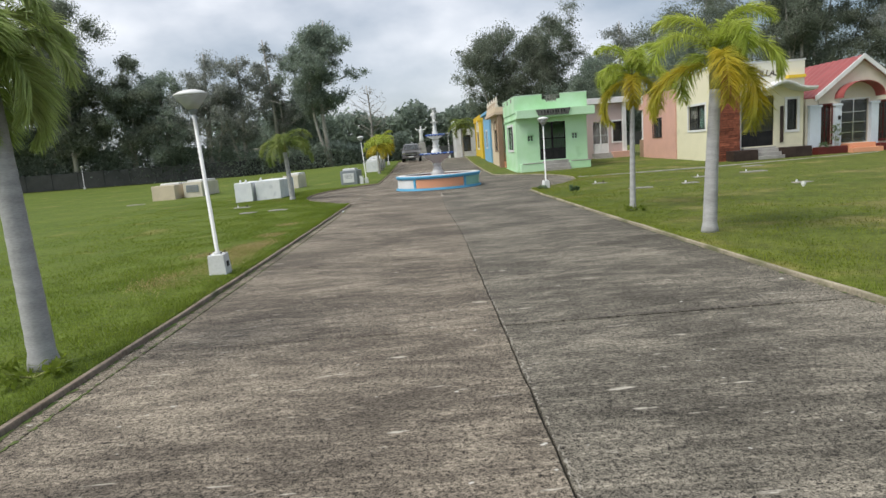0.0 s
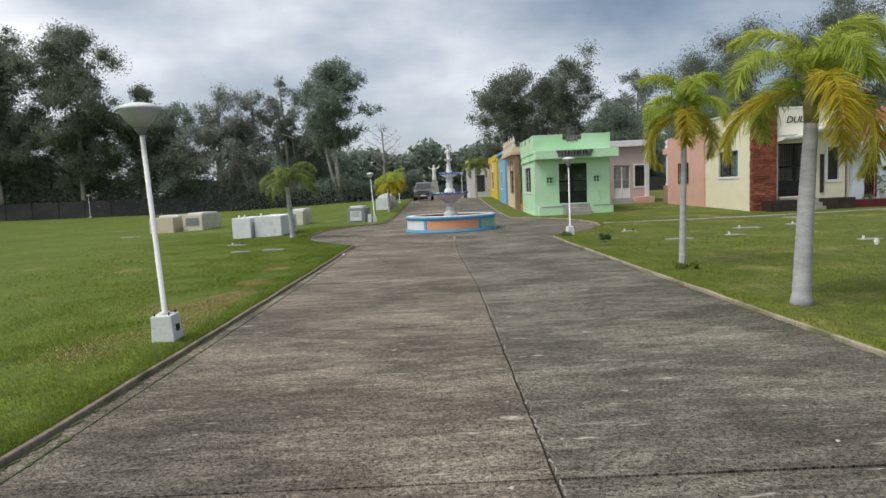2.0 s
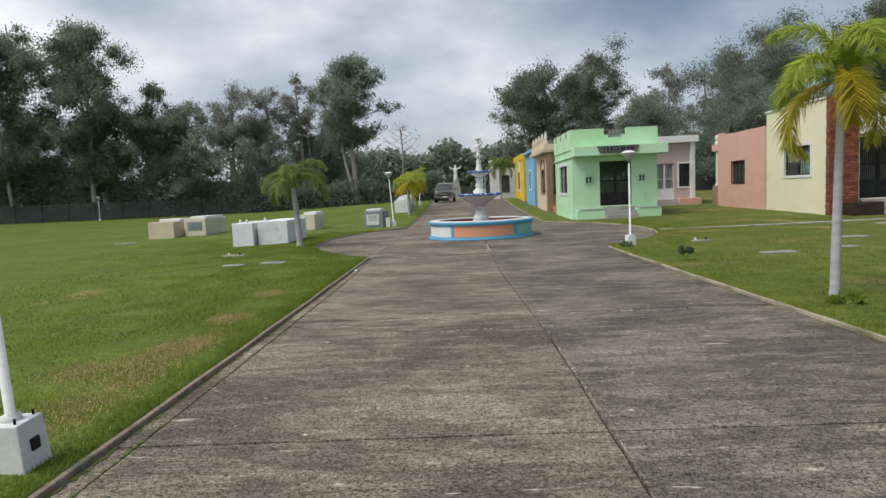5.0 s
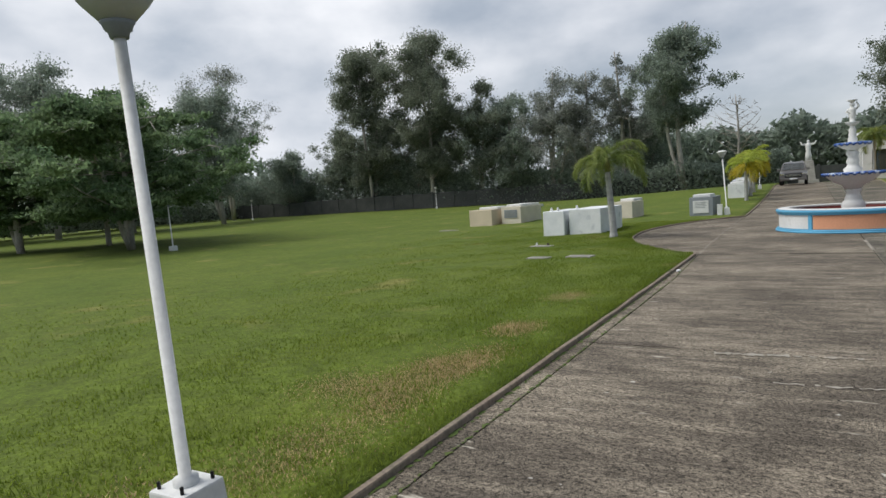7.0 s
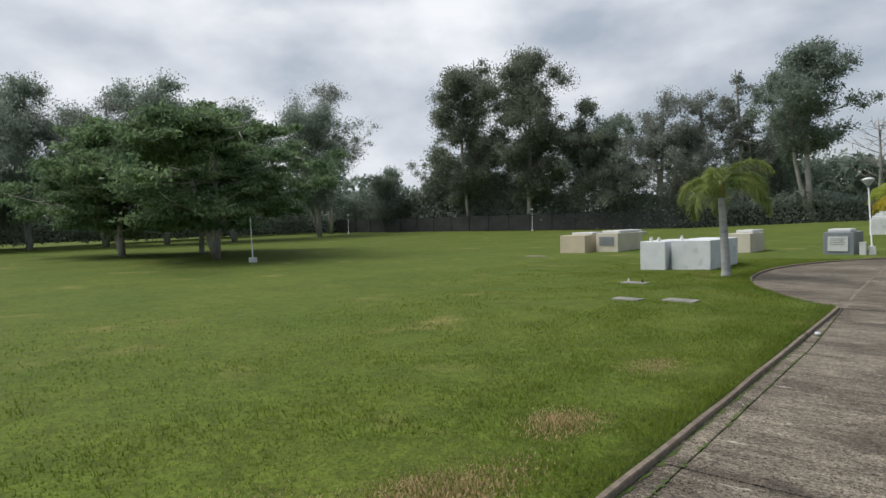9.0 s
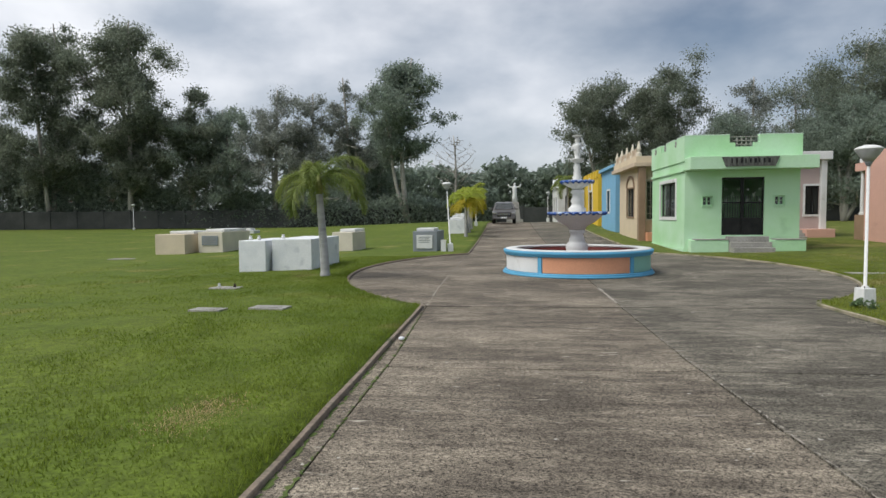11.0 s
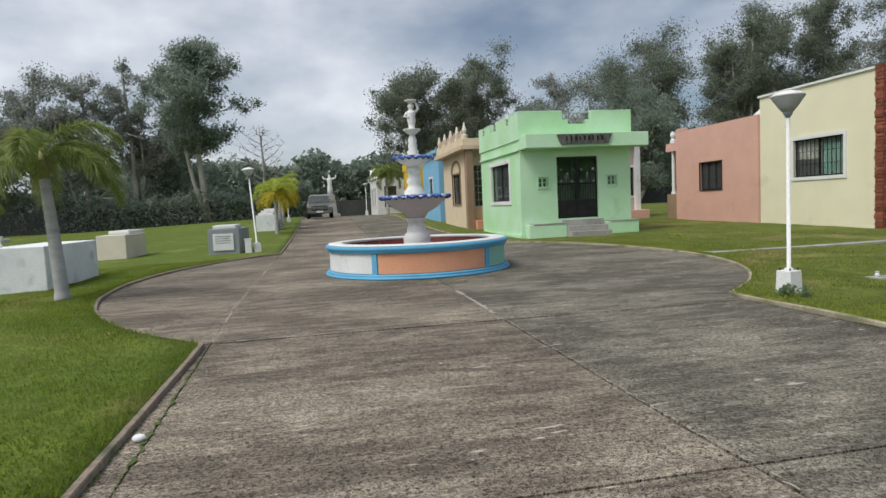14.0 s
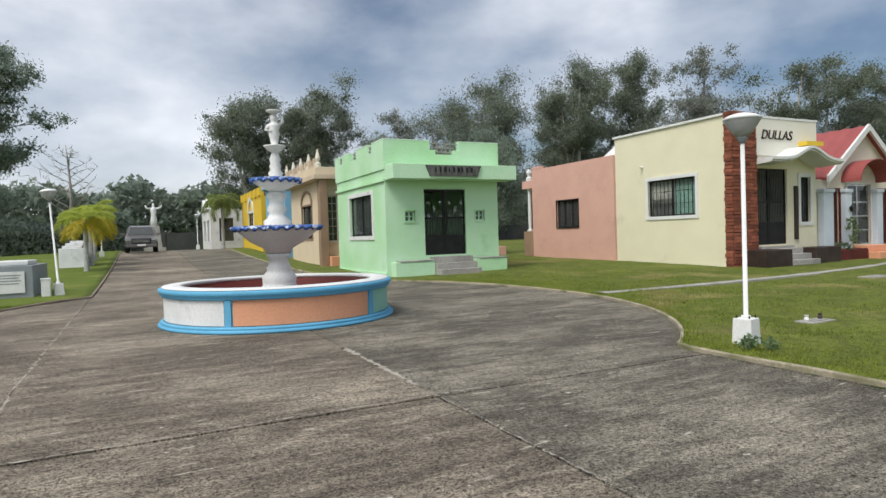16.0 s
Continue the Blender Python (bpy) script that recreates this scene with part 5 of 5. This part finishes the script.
# ---- trees ----
def leaves(centres, radii, n, size, rnd, flat=0.75, hang=0.35):
    """Pointed leaf sprays scattered round clump centres."""
    c, r = np.asarray(centres), np.asarray(radii)
    w = r ** 2
    idx = rnd.choice(len(c), n, p=w / w.sum())
    d = rnd.normal(size=(n, 3))
    d /= np.linalg.norm(d, axis=1)[:, None]
    pos = c[idx] + d * (r[idx] * np.minimum(np.abs(rnd.normal(size=n)) * 0.36 + 0.3 * rnd.uniform(0, 1, n), 0.82))[:, None] * [1, 1, flat]
    a = rnd.normal(size=(n, 3))
    a[:, 2] -= hang
    a /= np.linalg.norm(a, axis=1)[:, None]
    b = np.cross(a, rnd.normal(size=(n, 3)))
    b /= np.linalg.norm(b, axis=1)[:, None]
    l = size * rnd.uniform(0.6, 1.35, n)[:, None]
    V = np.stack([pos - a * l / 2 + b * l * 0.27, pos + a * l / 2, pos - a * l / 2 - b * l * 0.27], 1).reshape(-1, 3)
    return V, np.arange(3 * n).reshape(-1, 3)


def tree(x, y, h, cr, label, material, seed, base=0.35, n=6000, size=0.42, trunk_r=0.22, lean=(0, 0), name="tree", clump=0.15, limbs=22,
         bare=False, hang=0.35, z=None, low=0.3, rise=0.9, flat=0.8, stems=1, twigs=7):
    """A tapered, forking trunk with curved limbs; each limb carries twigs that end in small leaf clumps."""
    rnd = np.random.RandomState(seed)
    t = thing(name, label, "tree", x, y, (gz(x, y) if z is None else z) - 0.1)
    bm = bmesh.new()
    k = 9
    fs = np.linspace(0, 1, k)
    trunks = []
    for s_ in range(stems):
        bend = rnd.normal(size=2) * 0.03 * h
        az = s_ * 2.5 + rnd.uniform(0, 1.0)
        out = 0.0 if s_ == 0 else cr * rnd.uniform(0.25, 0.45)
        top = h * (0.9 if s_ == 0 else rnd.uniform(0.62, 0.84))
        pts = np.array([(lean[0] * f + bend[0] * math.sin(3 * f) + out * math.cos(az) * f ** 0.8, lean[1] * f + bend[1] * math.sin(2.3 * f) + out * math.sin(az) * f ** 0.8, top * f) for f in fs])
        tube(bm, [tuple(p) for p in pts], [trunk_r * (1.15 - 0.98 * f) * (1 if s_ == 0 else 0.75) + 0.015 for f in fs], 8)
        trunks.append(pts)
    cs, rs = [], []
    for i in range(limbs):
        pts = trunks[i % stems]
        f = base + (0.98 - base) * (i + rnd.uniform(0, 0.9)) / limbs
        az = i * 2.4 + rnd.uniform(-0.6, 0.6)
        u = (f - base) / (1.0 - base)
        prof = math.sin(math.pi * min(max(u * 0.78 + 0.24, 0), 1)) ** 0.75
        reach = 0.86 * cr * prof * rnd.choice([0.45, 0.65, 0.85, 1.0, 1.05])
        b0 = np.array([np.interp(f * 0.96, fs, pts[:, q]) for q in range(3)])
        up = reach * rise * rnd.uniform(0.25, 0.85) + 0.02 * h
        tip = b0 + [math.cos(az) * reach, math.sin(az) * reach, min(up, h * 1.02 - b0[2])]
        mid = b0 + (tip - b0) * 0.55 + [0, 0, -0.10 * up + rnd.normal() * 0.1]
        r0 = trunk_r * 0.4 * (1.2 - f)
        tube(bm, [tuple(b0), tuple(mid), tuple(tip)], [r0, r0 * 0.6, 0.014], 5)
        for j in range(twigs):
            q = 0.3 + 0.75 * (j + rnd.uniform(0, 0.8)) / twigs
            s0 = b0 + (mid - b0) * q / 0.55 if q < 0.55 else mid + (tip - mid) * min((q - 0.55) / 0.45, 1.0)
            spread = 0.07 * cr + 0.16 * reach * (1.1 - 0.5 * q)
            e0 = s0 + rnd.normal(size=3) * spread * [1, 1, 0.6 * flat + 0.1] + [0, 0, 0.03 * h * rise * rnd.uniform(-0.3, 1)]
            if bare or j % 2 == 0:
                tube(bm, [tuple(s0), tuple((s0 + e0) / 2 + rnd.normal(size=3) * 0.06), tuple(e0)], [0.035, 0.02, 0.01], 4)
            if e0[2] < h * 1.04:
                cs.append(e0), rs.append(cr * clump * rnd.choice([0.6, 0.8, 1.0, 1.25]))
    part("trunk", bm, M_BARK, t, "", True)
    if not bare:
        v, q = leaves(cs, rs, n, size, rnd, flat, hang)
        q = q[v.reshape(-1, 3, 3)[:, :, 2].min(1) > low]
        cards("crown", v, q, material, t, "uneven leafy crown")
    return t


# broad low trees on the open lawn
for i, (x, y, h, cr, tr, st) in enumerate(((-44.6, 27.0, 9.4, 8.8, 0.26, 2), (-41.6, 31.0, 10.4, 8.0, 0.2, 1), (-34.3, 27.9, 9.6, 8.0, 0.24, 3))):
    tree(x, y, h, cr, "broad leafy green tree spreading low over the lawn", M_LEAFB, 40 + i, 0.2, 60000, 0.24, tr * 0.75, clump=0.17, limbs=30, hang=0.1, low=0.8 + 0.3 * (i % 2), rise=0.32, flat=0.34, stems=st, twigs=9)

# tall line of trees behind the boundary wall
ROW = (  # x, y, height, crown radius, leaf, crown base, leaves
    (-73, 30, 17.5, 6.0, "d", 0.15, 9000), (-70, 36, 15.5, 6.0, "g", 0.2, 7500), (-72, 22, 14.0, 6.5, "d", 0.12, 8000), (-62, 46, 15.0, 6.0, "d", 0.2, 6500), (-60, 56, 15.5, 5.5, "d", 0.2, 6500),
    (-71, 67, 22.0, 6.0, "g", 0.35, 5500), (-66, 40.5, 17.6, 6.0, "d", 0.2, 8000), (-67, 75, 9.5, 4.0, "d", 0.2, 4000), (-58.5, 77, 12.0, 3.4, "l", 0.25, 3500), (-52.2, 75, 23.4, 5.4, "l", 0.16, 12000),
    (-42.9, 75, 22.6, 6.0, "l", 0.16, 13000), (-36.0, 76, 15.2, 3.8, "l", 0.3, 5000), (-32.5, 77, 13.2, 4.4, "d", 0.2, 6000), (-27.0, 76, 15.2, 4.3, "g", 0.3, 4200),
    (-22.8, 76, 14.6, 4.0, "g", 0.3, 4200), (-19.2, 78, 16.4, 2.8, "g", 0.4, 2600), (-12.4, 75.8, 17.4, 4.2, "d", 0.40, 6500), (-46.0, 80, 14.0, 4.5, "d", 0.2, 4500),
    (-54.5, 80, 13.0, 4.5, "d", 0.2, 4500), (-18.0, 82, 11.0, 4.5, "d", 0.2, 4500),
    (12.0, 93, 17.8, 6.0, "l", 0.3, 8000), (17.8, 92, 19.2, 5.8, "l", 0.28, 8500), (27.4, 92, 18.0, 4.0, "g", 0.35, 4200), (39.5, 88, 21.0, 8.2, "l", 0.25, 10000),
    (34.5, 84, 14.0, 5.5, "d", 0.2, 6000), (55.5, 88, 25.0, 7.0, "l", 0.25, 9000), (63.5, 84, 27.0, 6.0, "l", 0.3, 8000), (47.0, 78, 21.0, 5.2, "l", 0.3, 7000),
    (50.0, 62, 19.6, 4.6, "g", 0.35, 5500), (62.5, 60, 18.5, 5.5, "l", 0.3, 6500), (72.0, 58, 18.5, 5.0, "l", 0.3, 6000), (30.0, 74, 12.0, 5.0, "d", 0.15, 5500), (22.0, 78, 11.0, 5.0, "d", 0.15, 5500))
KIND = {"l": (M_LEAF, "tall tree with a loose green crown behind the wall"), "d": (M_LEAFD, "dark dense tree in the shaded tree line"), "g": (M_LEAFG, "tall thin-leaved greyish tree in the tree line")}
for i, (x, y, h, cr, kk, base, n) in enumerate(ROW):
    tree(x, y, h * 1.09, cr * 1.16, KIND[kk][1], KIND[kk][0], 100 + i, base, int(n * (6.4 if kk != "g" else 4.8)), 0.24 if kk != "g" else 0.215, 0.26, (random.uniform(-1, 1), 0),
         clump=0.3 if kk != "g" else 0.27, limbs=26, stems=2 + i % 2, rise=1.1 if kk == "l" else 0.85, hang=0.7)
tree(-8.7, 90, 12.0, 4.4, "bare leafless tree against the sky", M_BARK, 301, 0.3, bare=True)
tree(32.2, 90, 18.0, 3.6, "bare leafless tree against the sky", M_BARK, 302, 0.3, bare=True)


# ---- understorey and far woods ----
def woods(name, label, x0, x1, y0, y1, h0, h1, n, size, material, seed, along_y=False):
    rnd = np.random.RandomState(seed)
    x, y = rnd.uniform(x0, x1, n), rnd.uniform(y0, y1, n)
    u = y if along_y else x
    top = h0 + (h1 - h0) * (0.5 + 0.5 * np.sin(u * 0.42 + 1.3 * np.sin(u * 0.17)) * np.cos(u * 0.11 + seed)) + rnd.normal(size=n) * 0.3
    z = g0(60) - 0.1 + top * rnd.uniform(0, 1, n) ** 0.8
    v, q = leaves(np.stack([x, y, z], 1), np.full(n, 0.4), n, size, rnd, 1.0, 0.2)
    return tagged(cards(name, v, q, material), label, "woods", kind="stuff")


woods("understorey", "dark shrubs and saplings under the tree line", -82, -37, 74.8, 79, 4.0, 7.5, 60000, 0.32, M_LEAFD, 7)
woods("understorey", "dark shrubs under the thinner trees", -37, -12, 74.8, 79, 2.4, 4.8, 24000, 0.3, M_LEAFD, 27)
woods("understorey", "low dark shrubs behind the far wall", -12, -3, 75, 79, 2.2, 4.2, 20000, 0.3, M_LEAFD, 17)
woods("understorey", "dark shrubs along the side boundary", -83, -76, 0, 74, 4.0, 9.0, 48000, 0.45, M_LEAFD, 8, True)
woods("understorey", "dark shrubs behind the row of houses", 10, 90, 80.5, 86, 4.0, 8.5, 80000, 0.33, M_LEAFD, 9)
woods("far_woods", "distant dark woods beyond the road's end", -40, 120, 112, 124, 7.5, 10.5, 50000, 1.1, M_LEAFD, 10)
woods("far_woods", "distant dark woods beyond the west boundary", -125, -110, -30, 130, 9, 14, 12000, 1.5, M_LEAFD, 12, True)

# ---- small plants ----
def weed(x, y, h, n, label, seed, r=0.16, size=0.09, material=None):
    rnd = np.random.RandomState(seed)
    w = thing("weed", label, "plant", x, y, gz(x, y) - 0.01)
    a = rnd.uniform(0, 6.28, 9)
    bm = bmesh.new()
    for k in a:
        tube(bm, [(0, 0, 0), (r * 0.5 * math.cos(k), r * 0.5 * math.sin(k), h * 0.5), (r * math.cos(k), r * math.sin(k), h * 0.8)], [0.004, 0.003, 0.002], 4)
    part("stems", bm, M_SHAFT, w)
    c = np.stack([r * 0.7 * np.cos(a), r * 0.7 * np.sin(a), h * rnd.uniform(0.4, 0.9, 9)], 1)
    v, q = leaves(c, np.full(9, r * 0.6), n, size, rnd, 0.8, 0.0)
    cards("foliage", v, q, material or M_BLADE, w)
    return w


weed(3.42, 21.4, 0.14, 160, "leafy green weed at the lamp post's foot", 5, 0.2, 0.07, M_LEAFB)
weed(3.8, 18.15, 0.3, 520, "small dark shrub by the kerb", 6, 0.14, 0.07, M_LEAFB)
weed(-3.95, 4.25, 0.12, 140, "grass tuft at the palm's foot", 7, 0.3)
weed(3.96, 12.95, 0.1, 90, "grass tuft at the palm's foot", 8, 0.22)
weed(19.55, 29.75, 1.55, 170, "tall thin shrub before the red-roofed house", 9, 0.28, 0.1, M_LEAFB)
weed(18.9, 29.75, 0.75, 160, "leafy shrub before the red-roofed house", 19, 0.25, 0.1, M_LEAFB)
weed(22.3, 29.75, 0.8, 200, "potted shrub before the red-roofed house", 10, 0.25, 0.12, M_LEAF)


# ---- grass blades near the road ----
def blades(name, label, n, x0, x1, y0, y1, fall, hmin, hmax, material, seed, patch=None, tall_edge=True):
    rnd = np.random.RandomState(seed)
    side_ = 1 if x1 > 0 else -1
    grow = 0.022 if x1 < 0 else 0.015
    if patch is not None:
        c = np.array(patch)[rnd.randint(0, len(patch), n)]
        x, y = c[:, 0] + rnd.normal(size=n) * c[:, 2], c[:, 1] + rnd.normal(size=n) * c[:, 3]
    else:
        y = rnd.uniform(y0, y1, n)
        e = edges(y, side_) + grow
        d = rnd.exponential(fall, n)
        x = np.sign(x1) * (e + d)
    e = edges(y, side_) + grow
    ok = (np.abs(x) > e) & (np.abs(x) < 15)
    x, y, e = x[ok], y[ok], e[ok]
    n = len(x)
    z = np.array([gz(a, b) + bumpy(a, b) for a, b in zip(x, y)]) - 0.006
    tuft = 0.85 + 0.25 * np.sin(x * 3.1 + 2 * np.sin(y * 1.7)) * np.sin(y * 2.7 + np.sin(x * 2.1))
    h = rnd.uniform(hmin, hmax, n) * tuft
    h *= 1 + (0.8 * np.exp(-(np.abs(x) - e) / 0.12) if tall_edge else 0)
    a, lean = rnd.uniform(0, 6.283, n), rnd.uniform(0.2, 1.1, n)
    w = rnd.uniform(0.003, 0.006, n) * (1 + (np.abs(x) - e) * 0.12)
    P = np.stack([x, y, z], 1)
    side = np.stack([-np.sin(a), np.cos(a), np.zeros(n)], 1) * w[:, None]
    tip = P + np.stack([np.cos(a) * lean * h, np.sin(a) * lean * h, h], 1)
    V = np.stack([P - side, P + side, tip], 1).reshape(-1, 3)
    return tagged(cards(name, V, np.arange(3 * n).reshape(-1, 3), material), label, "grass", kind="stuff")


blades("grass", "short green lawn grass along the kerb", 210000, -15, -3, 1.0, 33, 2.6, 0.018, 0.05, M_BLADE, 1)
blades("grass", "short green lawn grass along the kerb", 90000, 3, 15, 3.0, 33, 2.6, 0.018, 0.05, M_BLADE2, 2)
DRY = [(-4.15, 9.5, 0.2, 0.45), (-4.2, 10.4, 0.2, 0.4), (-4.5, 11.3, 0.2, 0.4), (-4.4, 12.0, 0.2, 0.3), (-4.1, 11.8, 0.12, 0.4), (-4.3, 13.5, 0.14, 0.2), (-4.9, 11.0, 0.2, 0.3), (-4.5, 8.3, 0.25, 0.4), (-4.42, 15.7, 0.15, 0.2)]
blades("dry_grass", "patch of dry brown grass by the kerb", 30000, -15, -3, 5, 14, 1, 0.012, 0.035, M_DRY, 3, DRY, False)

# ---- ledge bricks of the corner pier ----
pier = part("brick_pier", boxed(13.72, 14.8, YY0 - 0.2, YY0 + 0.045, -0.1, 4.72), M_MORTAR, yh, "rough red ledge-brick corner pier")
rnd = random.Random(4)
brick_meshes = []
for k in range(6):
    bm = boxed(-0.5, 0.5, -0.5, 0.5, -0.5, 0.5)
    for v in bm.verts:
        v.co += Vector((rnd.uniform(-0.03, 0.03), rnd.uniform(-0.1, 0.1), rnd.uniform(-0.12, 0.12)))
    me = mesh_of("brick", bm)
    me.materials.append(M_BRICK)
    brick_meshes.append(me)


def brick(x, y, z, lx, ly, lz):
    ob = part("brick", brick_meshes[rnd.randrange(6)], M_BRICK, pier)
    ob.matrix_basis = Matrix.Translation((x, y, z)) @ Matrix.Diagonal((lx, ly, lz, 1))


rows_n = 44
for r_ in range(rows_n):
    zc = -0.02 + (r_ + 0.5) * 4.74 / rows_n
    u = 13.72
    while u < 14.73:
        L = min(rnd.uniform(0.3, 0.62), 14.8 - u)
        if L > 0.06:
            brick(u + L / 2, YY0 - 0.205, zc, L - 0.012, rnd.uniform(0.05, 0.085), 4.74 / rows_n - 0.014)
        u += L
    brick(13.715, YY0 - 0.08, zc, rnd.uniform(0.04, 0.07), 0.27, 4.74 / rows_n - 0.014)

# ---- road slabs ----
def slab(x0, x1, y0, y1, lift):
    """One slab; x0 or x1 None follows the kerb line."""
    bm = bmesh.new()
    k = max(3, int((y1 - y0) / 0.17))
    rows = []
    for i in range(k + 1):
        y = y0 + (y1 - y0) * i / k
        a = -edge(y, -1) + 0.004 if x0 is None else x0
        b = edge(y, 1) - 0.004 if x1 is None else x1
        z = g(y) + lift
        if x0 is None:
            b += 1.2 * drift(y - 6.0)
        elif x1 is None:
            a = min(edge(y, 1) - 0.07, 3.43)
        else:
            a += (1.2 * drift(y - 6.0) if x0 < -1 else drift(y))
            b = b + drift(y) if x0 < -1 else min(edge(y, 1) - 0.073, b)
            inner = 0.014 * noise.noise(Vector((y * 2.3, 0, 9))) + 0.009 * noise.noise(Vector((y * 9.0, x0, 2)))
            a, b = (a, b + inner - 0.004) if x0 < -1 else (a + inner + 0.004, b)
        rows.append([bm.verts.new(c) for c in ((a, y, z - 0.05), (a, y, z - 0.004), (a + 0.004, y, z), (b - 0.004, y, z), (b, y, z - 0.004), (b, y, z - 0.05))])
    for p, q in zip(rows, rows[1:]):
        for j in range(5):
            bm.faces.new((p[j], p[j + 1], q[j + 1], q[j]))
    bm.faces.new(rows[0]), bm.faces.new(rows[-1])
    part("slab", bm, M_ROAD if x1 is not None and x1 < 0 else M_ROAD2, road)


k0 = int((ROAD_Y0 - JOINT0) / PITCH)
y = JOINT0 + k0 * PITCH
while y < ROAD_Y1 - 0.5:
    y1 = min(y + PITCH, ROAD_Y1)
    a, b = y + 0.012, y1 - 0.012
    for x0, x1 in ((None, -3.328), (-3.32, -0.005), (0.005, 3.43), (3.433, None)):
        slab(x0, x1, a, b, rnd.uniform(-0.003, 0.003))
    y = y1


# pale mortar and moss worked into the joints
def smear(x0, x1, y0, y1, n, seed, m=None, w0=0.006, w1=0.03, gap=0.25, name="mortar_smear", label="pale mortar smeared along a joint"):
    r = random.Random(seed)
    bm = bmesh.new()
    dx, dy = x1 - x0, y1 - y0
    L = math.hypot(dx, dy)
    prev = None
    for i in range(n + 1):
        f = i / n
        w = w0 + w1 * r.random() * r.random()
        off = r.uniform(-0.015, 0.015)
        py = y0 + dy * f - off * dx / L
        px = x0 + dx * f + off * dy / L + (drift(py) if abs(x0) < 1 and dy > 1 else 1.2 * drift(py - 6.0) if x0 < -3 else 0.0)
        row = [bm.verts.new((px + s * w * dy / L, py - s * w * dx / L, g(py) + 0.0065)) for s in (-1, 1)]
        if prev and r.random() > gap:
            bm.faces.new((prev[0], prev[1], row[1], row[0]))
        prev = row
    bmesh.ops.delete(bm, geom=[v for v in bm.verts if not v.link_faces], context="VERTS")
    part(name, bm, m or M_PALE, road, label)


smear(0.0, 0.0, 22.2, 24.4, 50, 1, w0=0.012, w1=0.06, gap=0.08)
smear(-2.1, -0.9, 13.18, 13.3, 40, 2, w0=0.012, w1=0.05)
smear(-0.2, 2.4, 13.24, 13.22, 70, 4, w0=0.008, w1=0.035)
smear(-1.6, 0.2, 12.35, 12.5, 50, 3, gap=0.5)
smear(0.02, 0.01, 1.0, 9.0, 260, 6, w0=0.001, w1=0.013, gap=0.3)
smear(0.02, 0.0, 9.4, 13.0, 130, 7, w0=0.001, w1=0.018, gap=0.25)
smear(0.015, 0.0, 13.3, 22.0, 260, 12, w0=0.001, w1=0.013, gap=0.25)
smear(-3.2, 0.5, 21.76, 21.8, 110, 13, w0=0.002, w1=0.022, gap=0.15)
smear(-3.32, -3.33, 21.8, 32.0, 240, 5, w0=0.002, w1=0.03, gap=0.12)
smear(-3.325, -3.325, -1.0, 21.0, 620, 8, M_MOSS, 0.002, 0.03, 0.3, "joint_moss", "moss along the gutter joint")
smear(3.37, 3.0, 4.0, 21.6, 360, 9, M_MOSS, 0.004, 0.02, 0.6, "joint_moss", "moss along the gutter joint")
smear(-3.462, -3.462, -1.0, 21.4, 520, 10, M_MOSS, 0.004, 0.034, 0.3, "joint_moss", "moss at the foot of the kerb")
